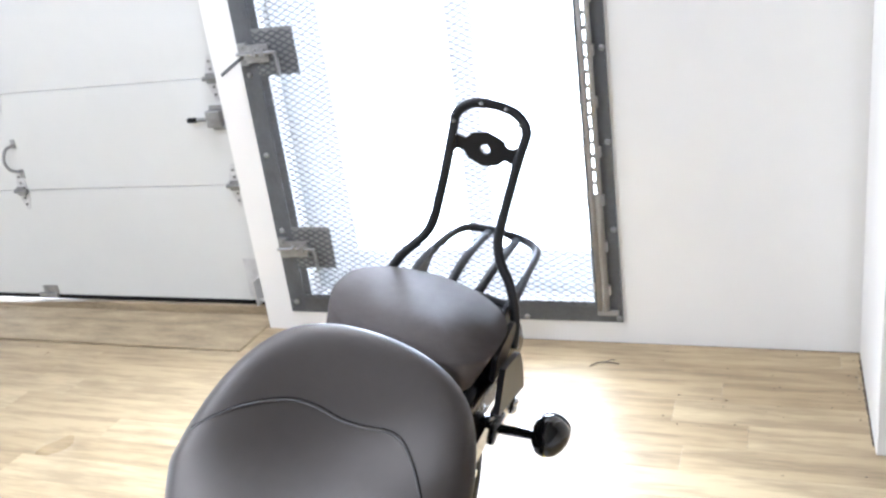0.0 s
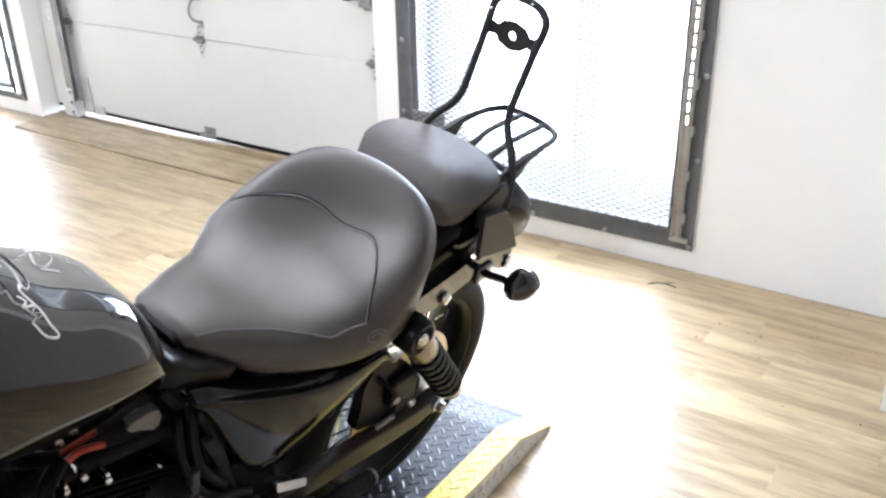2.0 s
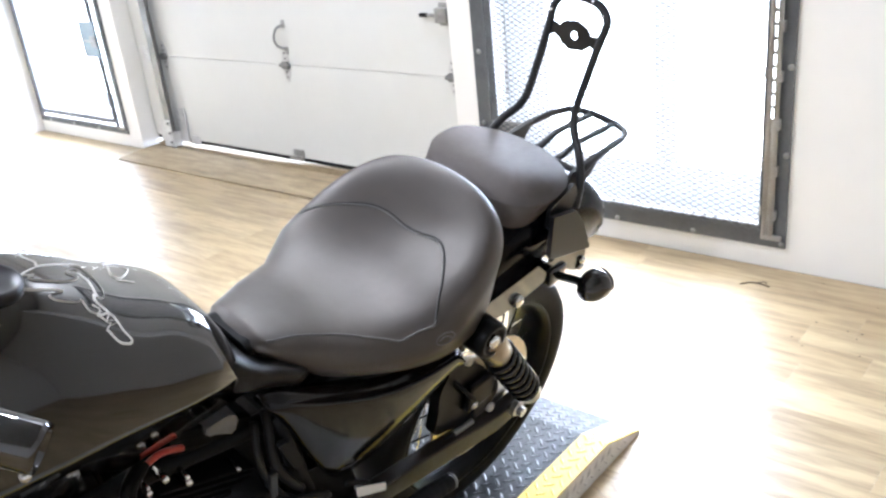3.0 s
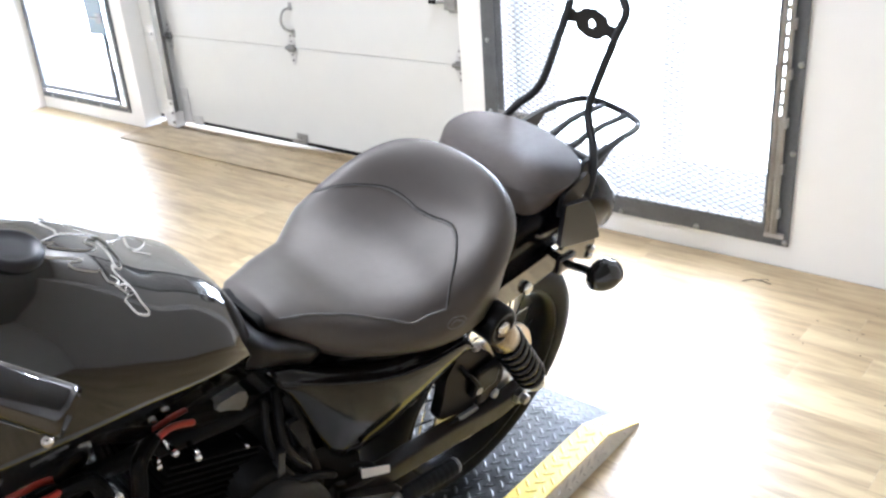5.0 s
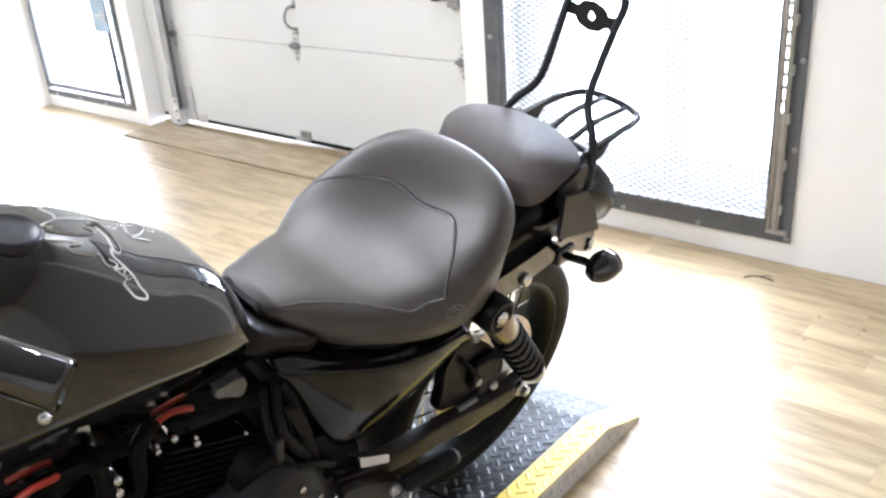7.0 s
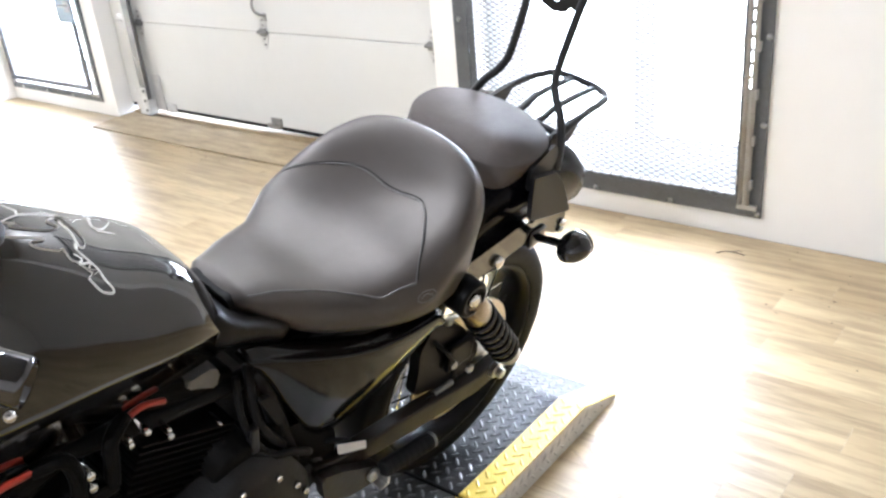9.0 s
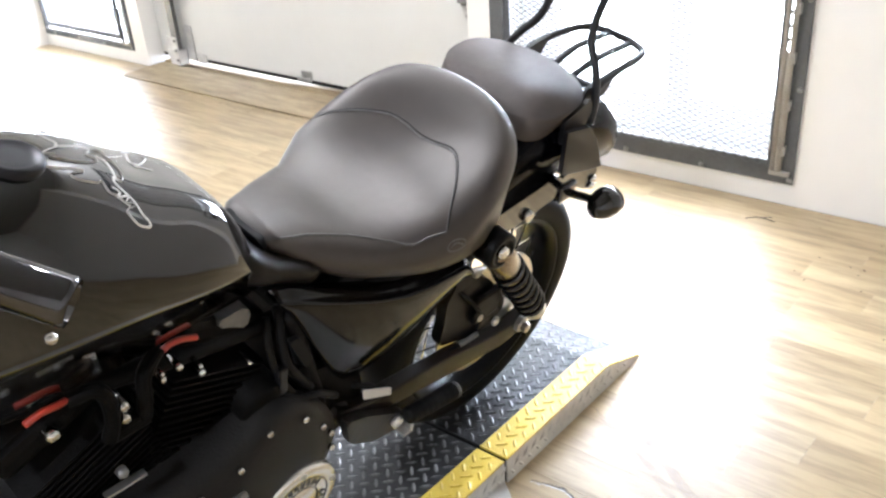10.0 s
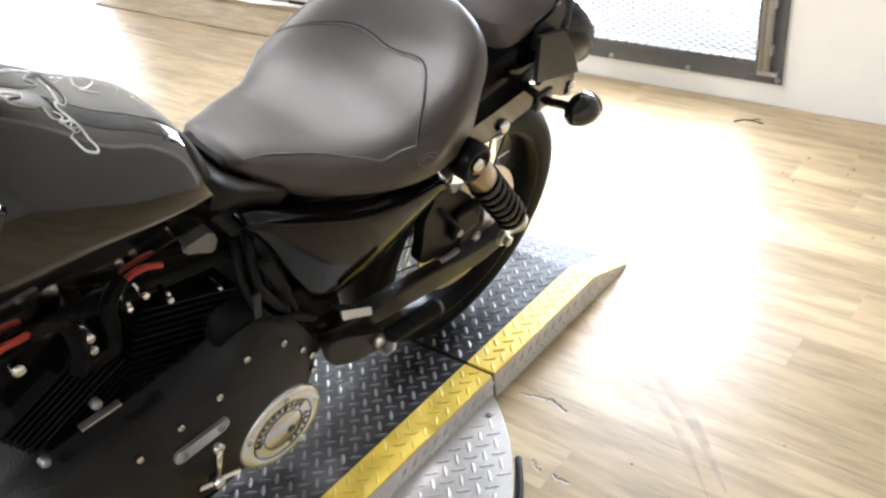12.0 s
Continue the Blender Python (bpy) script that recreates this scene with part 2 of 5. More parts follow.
PALE = material("bare_backing", (0.62, 0.58, 0.50), 0.7, vary=0.15, scale=30)
CONCRETE = material("pale_sill_concrete", (0.50, 0.49, 0.46), 0.8, vary=0.2, scale=8)
SCUFF = scuff_material("brown_tyre_scuff", (0.36, 0.25, 0.155), 0.36)

# ---- mesh tools ----
def mesh_object(name, bm, mat, parent=None, label="", smooth=False, category="", group="", kind=""):
    me = bpy.data.meshes.new(name)
    bmesh.ops.recalc_face_normals(bm, faces=bm.faces)
    bm.to_mesh(me)
    bm.free()
    for m in (mat if isinstance(mat, (list, tuple)) else [mat]):
        me.materials.append(m)
    if smooth:
        for p in me.polygons:
            p.use_smooth = True
    ob = new(name, me)
    if parent:
        ob.parent = parent
    return tagged(ob, label, category, group, kind)


def part(name, bm, mat, parent, label="", smooth=False):
    return mesh_object(name, bm, mat, parent, label, smooth)


def empty(name, m, label, category, group="", kind=""):
    ob = new(name)
    ob.empty_display_size = 0.1
    ob.matrix_world = m
    return tagged(ob, label, category, group, kind)


def box(bm, x0, x1, y0, y1, z0, z1, bevel=0.0, m=None):
    got = bmesh.ops.create_cube(bm, size=1.0)["verts"]
    for v in got:
        v.co = Vector((x0 + (v.co.x + 0.5) * (x1 - x0), y0 + (v.co.y + 0.5) * (y1 - y0), z0 + (v.co.z + 0.5) * (z1 - z0)))
    if bevel:
        edges = list({e for v in got for e in v.link_edges})
        got = bmesh.ops.bevel(bm, geom=edges, offset=bevel, segments=2, profile=0.6, affect="EDGES")["verts"]
    if m is not None:
        seen, todo = set(got), list(got)
        while todo:
            for e in todo.pop().link_edges:
                for w in e.verts:
                    if w not in seen:
                        seen.add(w)
                        todo.append(w)
        for v in seen:
            v.co = m @ v.co
    return bm


def between(a, b):
    """A frame at a whose z runs to b."""
    a, b = Vector(a), Vector(b)
    return Matrix.Translation(a) @ (b - a).to_track_quat("Z", "Y").to_matrix().to_4x4(), (b - a).length


def lathe(bm, profile, m=None, n=24):
    """Turns (radius, z) pairs about z; the ends are closed."""
    m = m or Matrix()
    rings = []
    for r, z in profile:
        rings.append([bm.verts.new(m @ Vector((max(r, 1e-4) * math.cos(2 * math.pi * i / n), max(r, 1e-4) * math.sin(2 * math.pi * i / n), z))) for i in range(n)])
    for a, b in zip(rings, rings[1:]):
        for i in range(n):
            bm.faces.new((a[i], a[(i + 1) % n], b[(i + 1) % n], b[i]))
    bm.faces.new(rings[0][::-1])
    bm.faces.new(rings[-1])
    return bm


def rod(bm, a, b, r, n=12, chamfer=0.0, r2=None):
    m, length = between(a, b)
    r2 = r if r2 is None else r2
    c = chamfer
    prof = [(r - c, 0), (r, c), (r2, length - c), (r2 - c, length)] if c else [(r, 0), (r2, length)]
    return lathe(bm, prof, m, n)


def smooth_path(points, steps=6):
    p = [Vector(q) for q in points]
    p = [2 * p[0] - p[1]] + p + [2 * p[-1] - p[-2]]
    out = []
    for i in range(1, len(p) - 2):
        for k in range(steps):
            t = k / steps
            a, b, c, d = p[i - 1], p[i], p[i + 1], p[i + 2]
            out.append(0.5 * ((2 * b) + (c - a) * t + (2 * a - 5 * b + 4 * c - d) * t * t + (3 * b - a - 3 * c + d) * t ** 3))
    return out + [p[-2]]


def tube(bm, points, r, n=10, steps=6, curved=True, flat=1.0, closed=False):
    """A pipe along points."""
    pts = smooth_path(points, steps) if curved else [Vector(q) for q in points]
    side = None
    rings = []
    for i, p in enumerate(pts):
        d = (pts[min(i + 1, len(pts) - 1)] - pts[max(i - 1, 0)]).normalized()
        if side is None:
            side = d.cross(Vector((0, 0, 1)) if abs(d.z) < 0.9 else Vector((1, 0, 0))).normalized()
        side = (side - d * side.dot(d)).normalized()
        up = side.cross(d)
        rings.append([bm.verts.new(p + r * (math.cos(2 * math.pi * k / n) * side + flat * math.sin(2 * math.pi * k / n) * up)) for k in range(n)])
    for a, b in zip(rings, rings[1:]):
        for k in range(n):
            bm.faces.new((a[k], a[(k + 1) % n], b[(k + 1) % n], b[k]))
    bm.faces.new(rings[0][::-1])
    bm.faces.new(rings[-1])
    return bm


def loft(bm, rings, ends=True):
    vs = [[bm.verts.new(p) for p in ring] for ring in rings]
    n = len(vs[0])
    for a, b in zip(vs, vs[1:]):
        for i in range(n):
            bm.faces.new((a[i], a[(i + 1) % n], b[(i + 1) % n], b[i]))
    if ends:
        bm.faces.new(vs[0][::-1])
        bm.faces.new(vs[-1])
    return bm


def table(rows, count):
    """Rows of numbers by their first column, drawn out smoothly to count rows."""
    a = np.array(rows, float)
    d = np.zeros_like(a)
    d[1:-1] = (a[2:] - a[:-2]) / (a[2:, :1] - a[:-2, :1])
    d[0], d[-1] = (a[1] - a[0]) / (a[1, 0] - a[0, 0]), (a[-1] - a[-2]) / (a[-1, 0] - a[-2, 0])
    out = []
    for x in np.linspace(a[0, 0], a[-1, 0], count):
        i = min(max(int(np.searchsorted(a[:, 0], x)) - 1, 0), len(a) - 2)
        w = a[i + 1, 0] - a[i, 0]
        t = (x - a[i, 0]) / w
        out.append((2 * t ** 3 - 3 * t * t + 1) * a[i] + (t ** 3 - 2 * t * t + t) * w * d[i] + (3 * t * t - 2 * t ** 3) * a[i + 1] + (t ** 3 - t * t) * w * d[i + 1])
    return out


def slab(bm, outline, axis, lo, hi, bevel=0.0):
    """A plate: an outline in the two other axes, thick along axis."""
    def at(u, v, w):
        return Vector((w, u, v)) if axis == "x" else Vector((u, w, v)) if axis == "y" else Vector((u, v, w))
    a, b = [bm.verts.new(at(u, v, lo)) for u, v in outline], [bm.verts.new(at(u, v, hi)) for u, v in outline]
    n = len(a)
    bm.faces.new(a[::-1])
    bm.faces.new(b)
    rim = []
    for i in range(n):
        f = bm.faces.new((a[i], a[(i + 1) % n], b[(i + 1) % n], b[i]))
        rim += [e for e in f.edges]
    if bevel:
        caps = {e for e in rim if (e.verts[0] in a and e.verts[1] in a) or (e.verts[0] in b and e.verts[1] in b)}
        bmesh.ops.bevel(bm, geom=list(caps), offset=bevel, segments=2, profile=0.6, affect="EDGES")
    return bm


def rounded(points, r=0.01, steps=4):
    """An outline with its corners rounded off."""
    out, n = [], len(points)
    for i in range(n):
        p, a, b = Vector(points[i]), Vector(points[i - 1]), Vector(points[(i + 1) % n])
        ra = min(r, (a - p).length * 0.45)
        rb = min(r, (b - p).length * 0.45)
        s, e = p + (a - p).normalized() * ra, p + (b - p).normalized() * rb
        for k in range(steps + 1):
            t = k / steps
            out.append(tuple((1 - t) ** 2 * s + 2 * t * (1 - t) * p + t * t * e))
    return out


def NB():
    return bmesh.new()


# ---- room ----
WALL_Y, LEFT_X, RIGHT_X, BACK_Y, TOP = 3.0, -5.34, 4.2, -9.0, 3.3
DOOR_L, DOOR_R, DOOR_TOP = -4.063, -1.446, 2.65
OPEN1, OPEN2, OPEN_TOP = (-1.25, -0.040), (-5.262, -4.262), 1.66
OPEN_BOTTOM = 0.13


def wall_north():
    bm = NB()
    y0, y1 = WALL_Y, WALL_Y + 0.32
    spans = [(LEFT_X - 0.2, OPEN2[0], 0, TOP), (OPEN2[1], DOOR_L, 0, TOP), (DOOR_R, OPEN1[0], 0, TOP), (OPEN1[1], RIGHT_X + 0.2, 0, TOP),
             (*OPEN2, 0, OPEN_BOTTOM), (*OPEN2, OPEN_TOP, TOP), (*OPEN1, 0, OPEN_BOTTOM), (*OPEN1, OPEN_TOP, TOP), (DOOR_L, DOOR_R, DOOR_TOP, TOP)]
    for x0, x1, z0, z1 in spans:
        box(bm, x0, x1, y0, y1, z0 - (0.05 if z0 == 0 else 0), z1)
    return mesh_object("wall_north", bm, WHITE, label="white painted wall with two gated windows and a garage door", category="wall", kind="structure")


wall_north()
for nm, dims in (("wall_west", (LEFT_X - 0.2, LEFT_X, BACK_Y, WALL_Y)), ("wall_east", (RIGHT_X, RIGHT_X + 0.2, BACK_Y, WALL_Y)),
                 ("wall_south", (LEFT_X - 0.2, RIGHT_X + 0.2, BACK_Y - 0.2, BACK_Y))):
    mesh_object(nm, box(NB(), *dims, -0.05, TOP), GREIGE if nm == "wall_south" else WHITE, label="plain off-white painted wall" if nm == "wall_south" else "plain white painted wall", category="wall", kind="structure")
mesh_object("wall_partition", box(NB(), 0.765, RIGHT_X, 2.425, WALL_Y - 0.003, -0.05, TOP, 0.004), WHITE,
            label="white painted wall projection beside the window bay", category="wall", kind="structure")
mesh_object("ceiling", box(NB(), LEFT_X - 0.2, RIGHT_X + 0.2, BACK_Y - 0.2, WALL_Y + 0.3, TOP, TOP + 0.15), CEIL, label="plain grey ceiling", category="ceiling", kind="structure")
floor = mesh_object("floor", box(NB(), LEFT_X - 0.2, RIGHT_X + 0.2, BACK_Y - 0.2, WALL_Y + 0.3, -0.15, -0.004), SUB,
                    label="oak-look vinyl plank floor, scuffed and lightly marked", category="floor", kind="structure")
mesh_object("ground", box(NB(), -30, 30, WALL_Y + 0.3, 40, -0.25, -0.1), material("pale_concrete", (0.45, 0.44, 0.42), 0.8, vary=0.2, scale=2),
            label="pale concrete forecourt outside the windows", category="ground", kind="structure")
mesh_object("backdrop", box(NB(), -25, 18, 14.0, 14.1, -0.2, 14), OUTSIDE, label="bright overcast daylight seen through the glass", category="backdrop", kind="structure")

# plywood sill plate at the garage door
threshold = empty("door_threshold", pose(0, 0, 0), "worn plywood threshold lying before the garage door", "threshold")
part("sheet", slab(NB(), [(-4.015, 2.780), (-3.2, 2.776), (-2.4, 2.788), (-1.462, 2.785), (-1.462, 2.996), (-1.462, 3.10), (-4.05, 3.10), (-4.05, 2.996)], "z", -0.004, 0.008, 0.002), PLY, threshold, "worn plywood sheet")
part("lip_strip", slab(NB(), [(-4.05, 0.0), (-1.452, 0.0), (-1.452, 0.044), (-2.42, 0.042), (-2.9, 0.024), (-4.05, 0.018)], "y", 3.104, 3.19, 0.002), PLY, threshold, "plywood lip under the door's seal")


# ---- garage door ----
def garage_door():
    g = empty("garage_door", pose(0, 0, 0), "cream sectional garage door, closed, with steel hinges", "garage door")
    x0, x1, y = DOOR_L - 0.01, DOOR_R + 0.1, WALL_Y + 0.118
    zs = [0.066, 0.584, 1.021, 1.458, 1.895, 2.332, 2.769]
    for a, b in zip(zs, zs[1:]):
        p = part("door_panel", box(NB(), x0, x1, y, y + 0.05, a + 0.0015, b - 0.0015, 0.003), DOORPAINT, g)
    part("bottom_seal", slab(NB(), [(x0, 0.067), (x0, 0.047), (-2.9, 0.046), (x1, 0.046), (x1, 0.067)], "y", y + 0.004, y + 0.044, 0.002), SEAL, g, "black rubber bottom seal")
    bm = NB()
    for hx in (-3.785, -2.675, -1.540):
        for hz in zs[1:3]:
            hinge_at(g, hx, y, hz)
    # roller bracket at the lower corners
    for hx, sg in ((-3.80, -1), (-1.545, 1)):
        bm = NB()
        box(bm, hx - 0.045, hx + 0.045, y - 0.004, y, 0.07, 0.115 if sg < 0 else 0.26, 0.001)
        box(bm, hx + sg * 0.02 - 0.003, hx + sg * 0.02 + 0.003, y - 0.06, y, 0.07, 0.115 if sg < 0 else 0.18)
        rod(bm, (hx + sg * 0.02, y - 0.04, 0.09), (hx + sg * 0.075, y - 0.04, 0.09), 0.006)
        part("corner_bracket", bm, LEAFSTEEL, g, "galvanised corner bracket")
    # step clip at the door's foot
    bm = NB()
    box(bm, -2.765, -2.655, y - 0.014, y, 0.056, 0.078, 0.002)
    box(bm, -2.735, -2.650, y - 0.006, y, 0.078, 0.115, 0.001)
    for k in range(3):
        box(bm, -2.728 + k * 0.027, -2.711 + k * 0.027, y - 0.010, y - 0.006, 0.085, 0.108)
    part("foot_clip", bm, GALV, g)
    # lift handle
    bm = NB()
    tube(bm, [(-2.652, y, 0.795), (-2.672, y - 0.035, 0.780), (-2.688, y - 0.045, 0.730), (-2.678, y - 0.035, 0.690), (-2.657, y, 0.668)], 0.007, 8)
    for z in (0.80, 0.662):
        box(bm, -2.665, -2.64, y - 0.004, y, z - 0.02, z + 0.02, 0.001)
    part("handle", bm, GALV, g, "bent steel lift handle", True)
    # slide latch
    bm = NB()
    box(bm, -1.595, -1.53, y - 0.03, y, 0.83, 0.895, 0.004)
    box(bm, -1.585, -1.50, y - 0.008, y, 0.815, 0.915, 0.001)
    rod(bm, (-1.595, y - 0.018, 0.862), (-1.65, y - 0.018, 0.862), 0.007)
    part("slide_latch", bm, GALV, g)
    part("latch_knob", rod(NB(), (-1.645, y - 0.018, 0.862), (-1.690, y - 0.018, 0.862), 0.010, 10, 0.003), SEAL, g)


def hinge_at(g, x, y, z):
    bm = NB()
    up = [(-0.03, 0.0), (-0.026, 0.03), (-0.008, 0.085), (0.008, 0.085), (0.026, 0.03), (0.03, 0.0)]
    slab(bm, [(x + u, z + 0.004 + v) for u, v in up], "y", y - 0.003, y)
    slab(bm, [(x + u, z - 0.004 - v) for u, v in up], "y", y - 0.003, y)
    leaf = part("hinge", bm, LEAFSTEEL, g, "pressed steel door hinge")
    bm = NB()
    rod(bm, (x - 0.036, y - 0.014, z), (x + 0.036, y - 0.014, z), 0.010, 10)
    box(bm, x - 0.022, x + 0.022, y - 0.018, y - 0.0035, z - 0.02, z + 0.02, 0.003)
    part("knuckle", bm, TRACK, leaf, "dull steel hinge knuckle")
    for dz in (0.065, 0.035, -0.035, -0.065):
        part("rivet", rod(NB(), (x, y - 0.003, z + dz), (x, y - 0.008, z + dz), 0.006, 6), TRACK, leaf)



garage_door()


def door_track():
    g = empty("door_track", pose(0, 0, 0), "dull steel roller track beside the garage door", "track")
    bm = NB()
    x, y = -3.815, WALL_Y + 0.085
    slab(bm, [(x - 0.03, y + 0.03), (x - 0.03, y - 0.03), (x + 0.03, y - 0.03), (x + 0.03, y - 0.024), (x - 0.024, y - 0.024), (x - 0.024, y + 0.03)], "z", 0.02, 2.6)
    part("rail", bm, TRACK, g)
    for z in (0.06, 0.55, 1.2):
        bm = NB()
        box(bm, x - 0.10, x - 0.03, y - 0.030, y - 0.026, z, z + 0.10, 0.001)
        rod(bm, (x - 0.06, y - 0.035, z + 0.05), (x - 0.06, y - 0.045, z + 0.05), 0.009, 6)
        part("bracket", bm, LEAFSTEEL, g)
    # foot bracket of bright sheet, bolted through
    bm = NB()
    box(bm, x - 0.060, x + 0.035, y - 0.042, y - 0.036, 0.03, 0.20, 0.001)
    box(bm, x + 0.030, x + 0.115, y + 0.022, y + 0.027, 0.05, 0.265, 0.001)
    box(bm, x + 0.035, x + 0.039, y - 0.042, y + 0.02, 0.03, 0.12, 0.001)
    box(bm, x + 0.13, x + 0.225, y + 0.022, y + 0.027, 0.045, 0.10, 0.001)
    foot = part("foot_bracket", bm, LEAFSTEEL, g, "galvanised foot bracket")
    for dz in (0.06, 0.12, 0.18):
        part("bolt", rod(NB(), (x + 0.02, y - 0.042, dz), (x + 0.02, y - 0.052, dz), 0.009, 6), TRACK, foot)


door_track()


# ---- windows and gates ----
def window(name, x0, x1, stile=0.205, rail_top=0.30, mullion=0.050):
    w = empty(name, pose(0, 0, 0), "bright window with white frame behind a steel gate", "window", kind="structure")
    y = WALL_Y + 0.13
    bm = NB()
    box(bm, x0, x1, y, y + 0.06, OPEN_BOTTOM, rail_top, 0.004)
    box(bm, x0, x1, y, y + 0.06, OPEN_TOP - 0.09, OPEN_TOP, 0.004)
    box(bm, x0, x0 + stile, y + 0.002, y + 0.058, rail_top, OPEN_TOP - 0.09)
    box(bm, x1 - 0.016, x1, y + 0.002, y + 0.058, rail_top, OPEN_TOP - 0.09)
    cx = x0 + 0.735
    if mullion > 0.02:
        box(bm, cx - mullion, cx + mullion, y + 0.003, y + 0.057, rail_top, OPEN_TOP - 0.09)
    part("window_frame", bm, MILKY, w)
    for a, b in ((x0 + stile, cx - mullion), (cx + mullion, x1 - 0.016)):
        p = part("pane", box(NB(), a, b, y + 0.024, y + 0.032, rail_top, OPEN_TOP - 0.09), GLASS, w)
        p.visible_shadow = False
    return w


def expanded_mesh(width, height, long=0.042, short=0.0225, strand=0.0022):
    """Expanded metal: zigzag strands that meet in knots."""
    bm = NB()
    cols, rows = int(width / long), int(height / short)
    for r in range(rows):
        for sgn in (0, 1):
            z0 = r * short
            last = None
            for c in range(2 * cols + 1):
                x = c * long / 2
                if sgn:
                    z = z0 + short / 2 + (short / 2 if c % 2 == 0 else 0)
                else:
                    z = z0 + (short / 2 if c % 2 else 0)
                ring = [bm.verts.new((x, dy, z + dz)) for dy, dz in ((-0.0008, -strand / 2), (0.0008, -strand / 2), (0.0008, strand / 2), (-0.0008, strand / 2))]
                if last:
                    for i in range(4):
                        bm.faces.new((last[i], last[(i + 1) % 4], ring[(i + 1) % 4], ring[i]))
                last = ring
    me = bpy.data.meshes.new("mesh_infill")
    bm.to_mesh(me)
    bm.free()
    me.materials.append(GATESTEEL)
    return me


MESH_BIG = expanded_mesh(1.19, 1.86, strand=0.0027)
MESH_FAR = expanded_mesh(0.99, 1.86, strand=0.0020)
MESH_EDGE = expanded_mesh(1.19, 0.034, 0.042, 0.0225, 0.0060)
MESH_SMALL = expanded_mesh(0.17, 0.17, 0.0425, 0.0225, 0.0068)


def bolt_head(bm, p, r=0.011, depth=0.008, axis=(0, -1, 0)):
    a = Vector(p)
    m, _ = between(a, a + Vector(axis))
    return lathe(bm, [(r, 0), (r, depth * 0.35), (r * 0.75, depth * 0.8), (r * 0.3, depth)], m, 12)


def security_gate(x0, x1, latch_plate):
    g = empty("security_gate", pose(0, 0, 0), "grey steel security gate with expanded mesh, shut over the window", "gate", "window gates")
    y = WALL_Y
    z0, z1 = 0.085, 2.17
    wide = 0.036 if latch_plate else 0.062
    # outer frame of flat bar
    for nm, d in (("frame_bar", (x0, x0 + wide, z0, z1)), ("frame_bar", (x1 - wide + 0.01, x1, z0, z1)), ("frame_bar", (x0 + wide + 0.0002, x1 - wide + 0.0098, z0, z0 + wide)), ("frame_bar", (x0 + wide + 0.0002, x1 - wide + 0.0098, z1 - wide, z1))):
        part(nm, box(NB(), d[0], d[1], y - 0.012, y - 0.0005, d[2], d[3], 0.0015), GATESTEEL, g)
    for k in range(7):
        z = 0.13 + 0.304 * k
        for x in (x0 + 0.03, x1 - 0.012):
            part("bolt", bolt_head(NB(), (x, y - 0.012, z if k or x < x1 - 0.5 else 0.101)), GALV, g, "zinc bolt head", True)
    for x in (x1 - 0.345, x1 - 0.666, x1 - 0.985):
        part("bolt", bolt_head(NB(), (x, y - 0.012, 0.097)), GALV, g, "zinc bolt head", True)
    # gate leaf: angle frame, mesh
    leaf = part("leaf_frame", gate_leaf(x0 + 0.066, x1 - 0.075, z0 + 0.068, z1 - 0.07, y, 0.030 if latch_plate else 0.016, 0.0 if latch_plate else 0.030), GATESTEEL, g)
    m = new("mesh_infill", MESH_FAR if latch_plate else MESH_BIG)
    m.parent, m.location = g, (x0 + 0.068, y - 0.024, z0 + 0.07)
    tagged(m, "expanded steel mesh", kind="stuff")
    if not latch_plate:
        m = new("mesh_edge", MESH_EDGE)
        m.parent, m.location = g, (x0 + 0.068, y - 0.031, z0 + 0.064)
        tagged(m, "mesh folded double along the gate's foot", kind="stuff")
    # hinge: two weathered posts with knuckles
    for x in ((x1 - 0.0745,) if latch_plate else (x1 - 0.0745, x1 - 0.0495)):
        part("hinge_post", rod(NB(), (x, y - 0.024, z0 + 0.05), (x, y - 0.024, z1 - 0.05), 0.0095, 10), GATESTEEL if latch_plate else RUSTSTEEL, g, "weathered steel hinge post", True)
    if not latch_plate:
        part("filler_strip", box(NB(), x1 - 0.069, x1 - 0.057, y - 0.026, y - 0.022, z0 + 0.05, 0.55, 0.001), RUSTSTEEL, g)
        for k in range(34):
            z = 0.55 + 0.046 * k
            part("slot_bridge", box(NB(), x1 - 0.069, x1 - 0.057, y - 0.026, y - 0.022, z, z + 0.014), RUSTSTEEL, g)
        for k in range(9):
            z = 0.21 + 0.165 * k
            part("hinge_tab", box(NB(), x1 - 0.093, x1 - 0.084, y - 0.034, y - 0.014, z, z + 0.035, 0.002), RUSTSTEEL, g)
            part("hinge_tab", box(NB(), x1 - 0.043, x1 - 0.034, y - 0.034, y - 0.012, z - 0.015, z + 0.02, 0.002), RUSTSTEEL, g)
    part("hinge_foot", box(NB(), x1 - 0.085, x1 - 0.012, y - 0.03, y - 0.0125, z0 + 0.032, z0 + 0.05, 0.004), RUSTSTEEL, g)
    for zc in ((0.372, 1.122) if not latch_plate else (0.70,)):
        if latch_plate:
            part("latch_plate", box(NB(), x1 - 0.21, x1 - 0.03, y - 0.05, y - 0.044, zc - 0.112, zc + 0.110, 0.002), BLUE, g, "blue-grey latch plate")
            bm = NB()
            box(bm, x1 - 0.10, x1 - 0.04, y - 0.058, y - 0.05, zc - 0.045, zc + 0.02, 0.002)
            rod(bm, (x1 - 0.17, y - 0.06, zc - 0.01), (x1 - 0.02, y - 0.06, zc - 0.01), 0.008, 10)
            part("slide_bolt", bm, GALV, g)
            continue
        s = new("latch_guard", MESH_SMALL)
        s.parent, s.location = g, (x0 + 0.082, y - 0.034, zc - 0.085)
        tagged(s, "doubled mesh square behind the latch", kind="stuff")
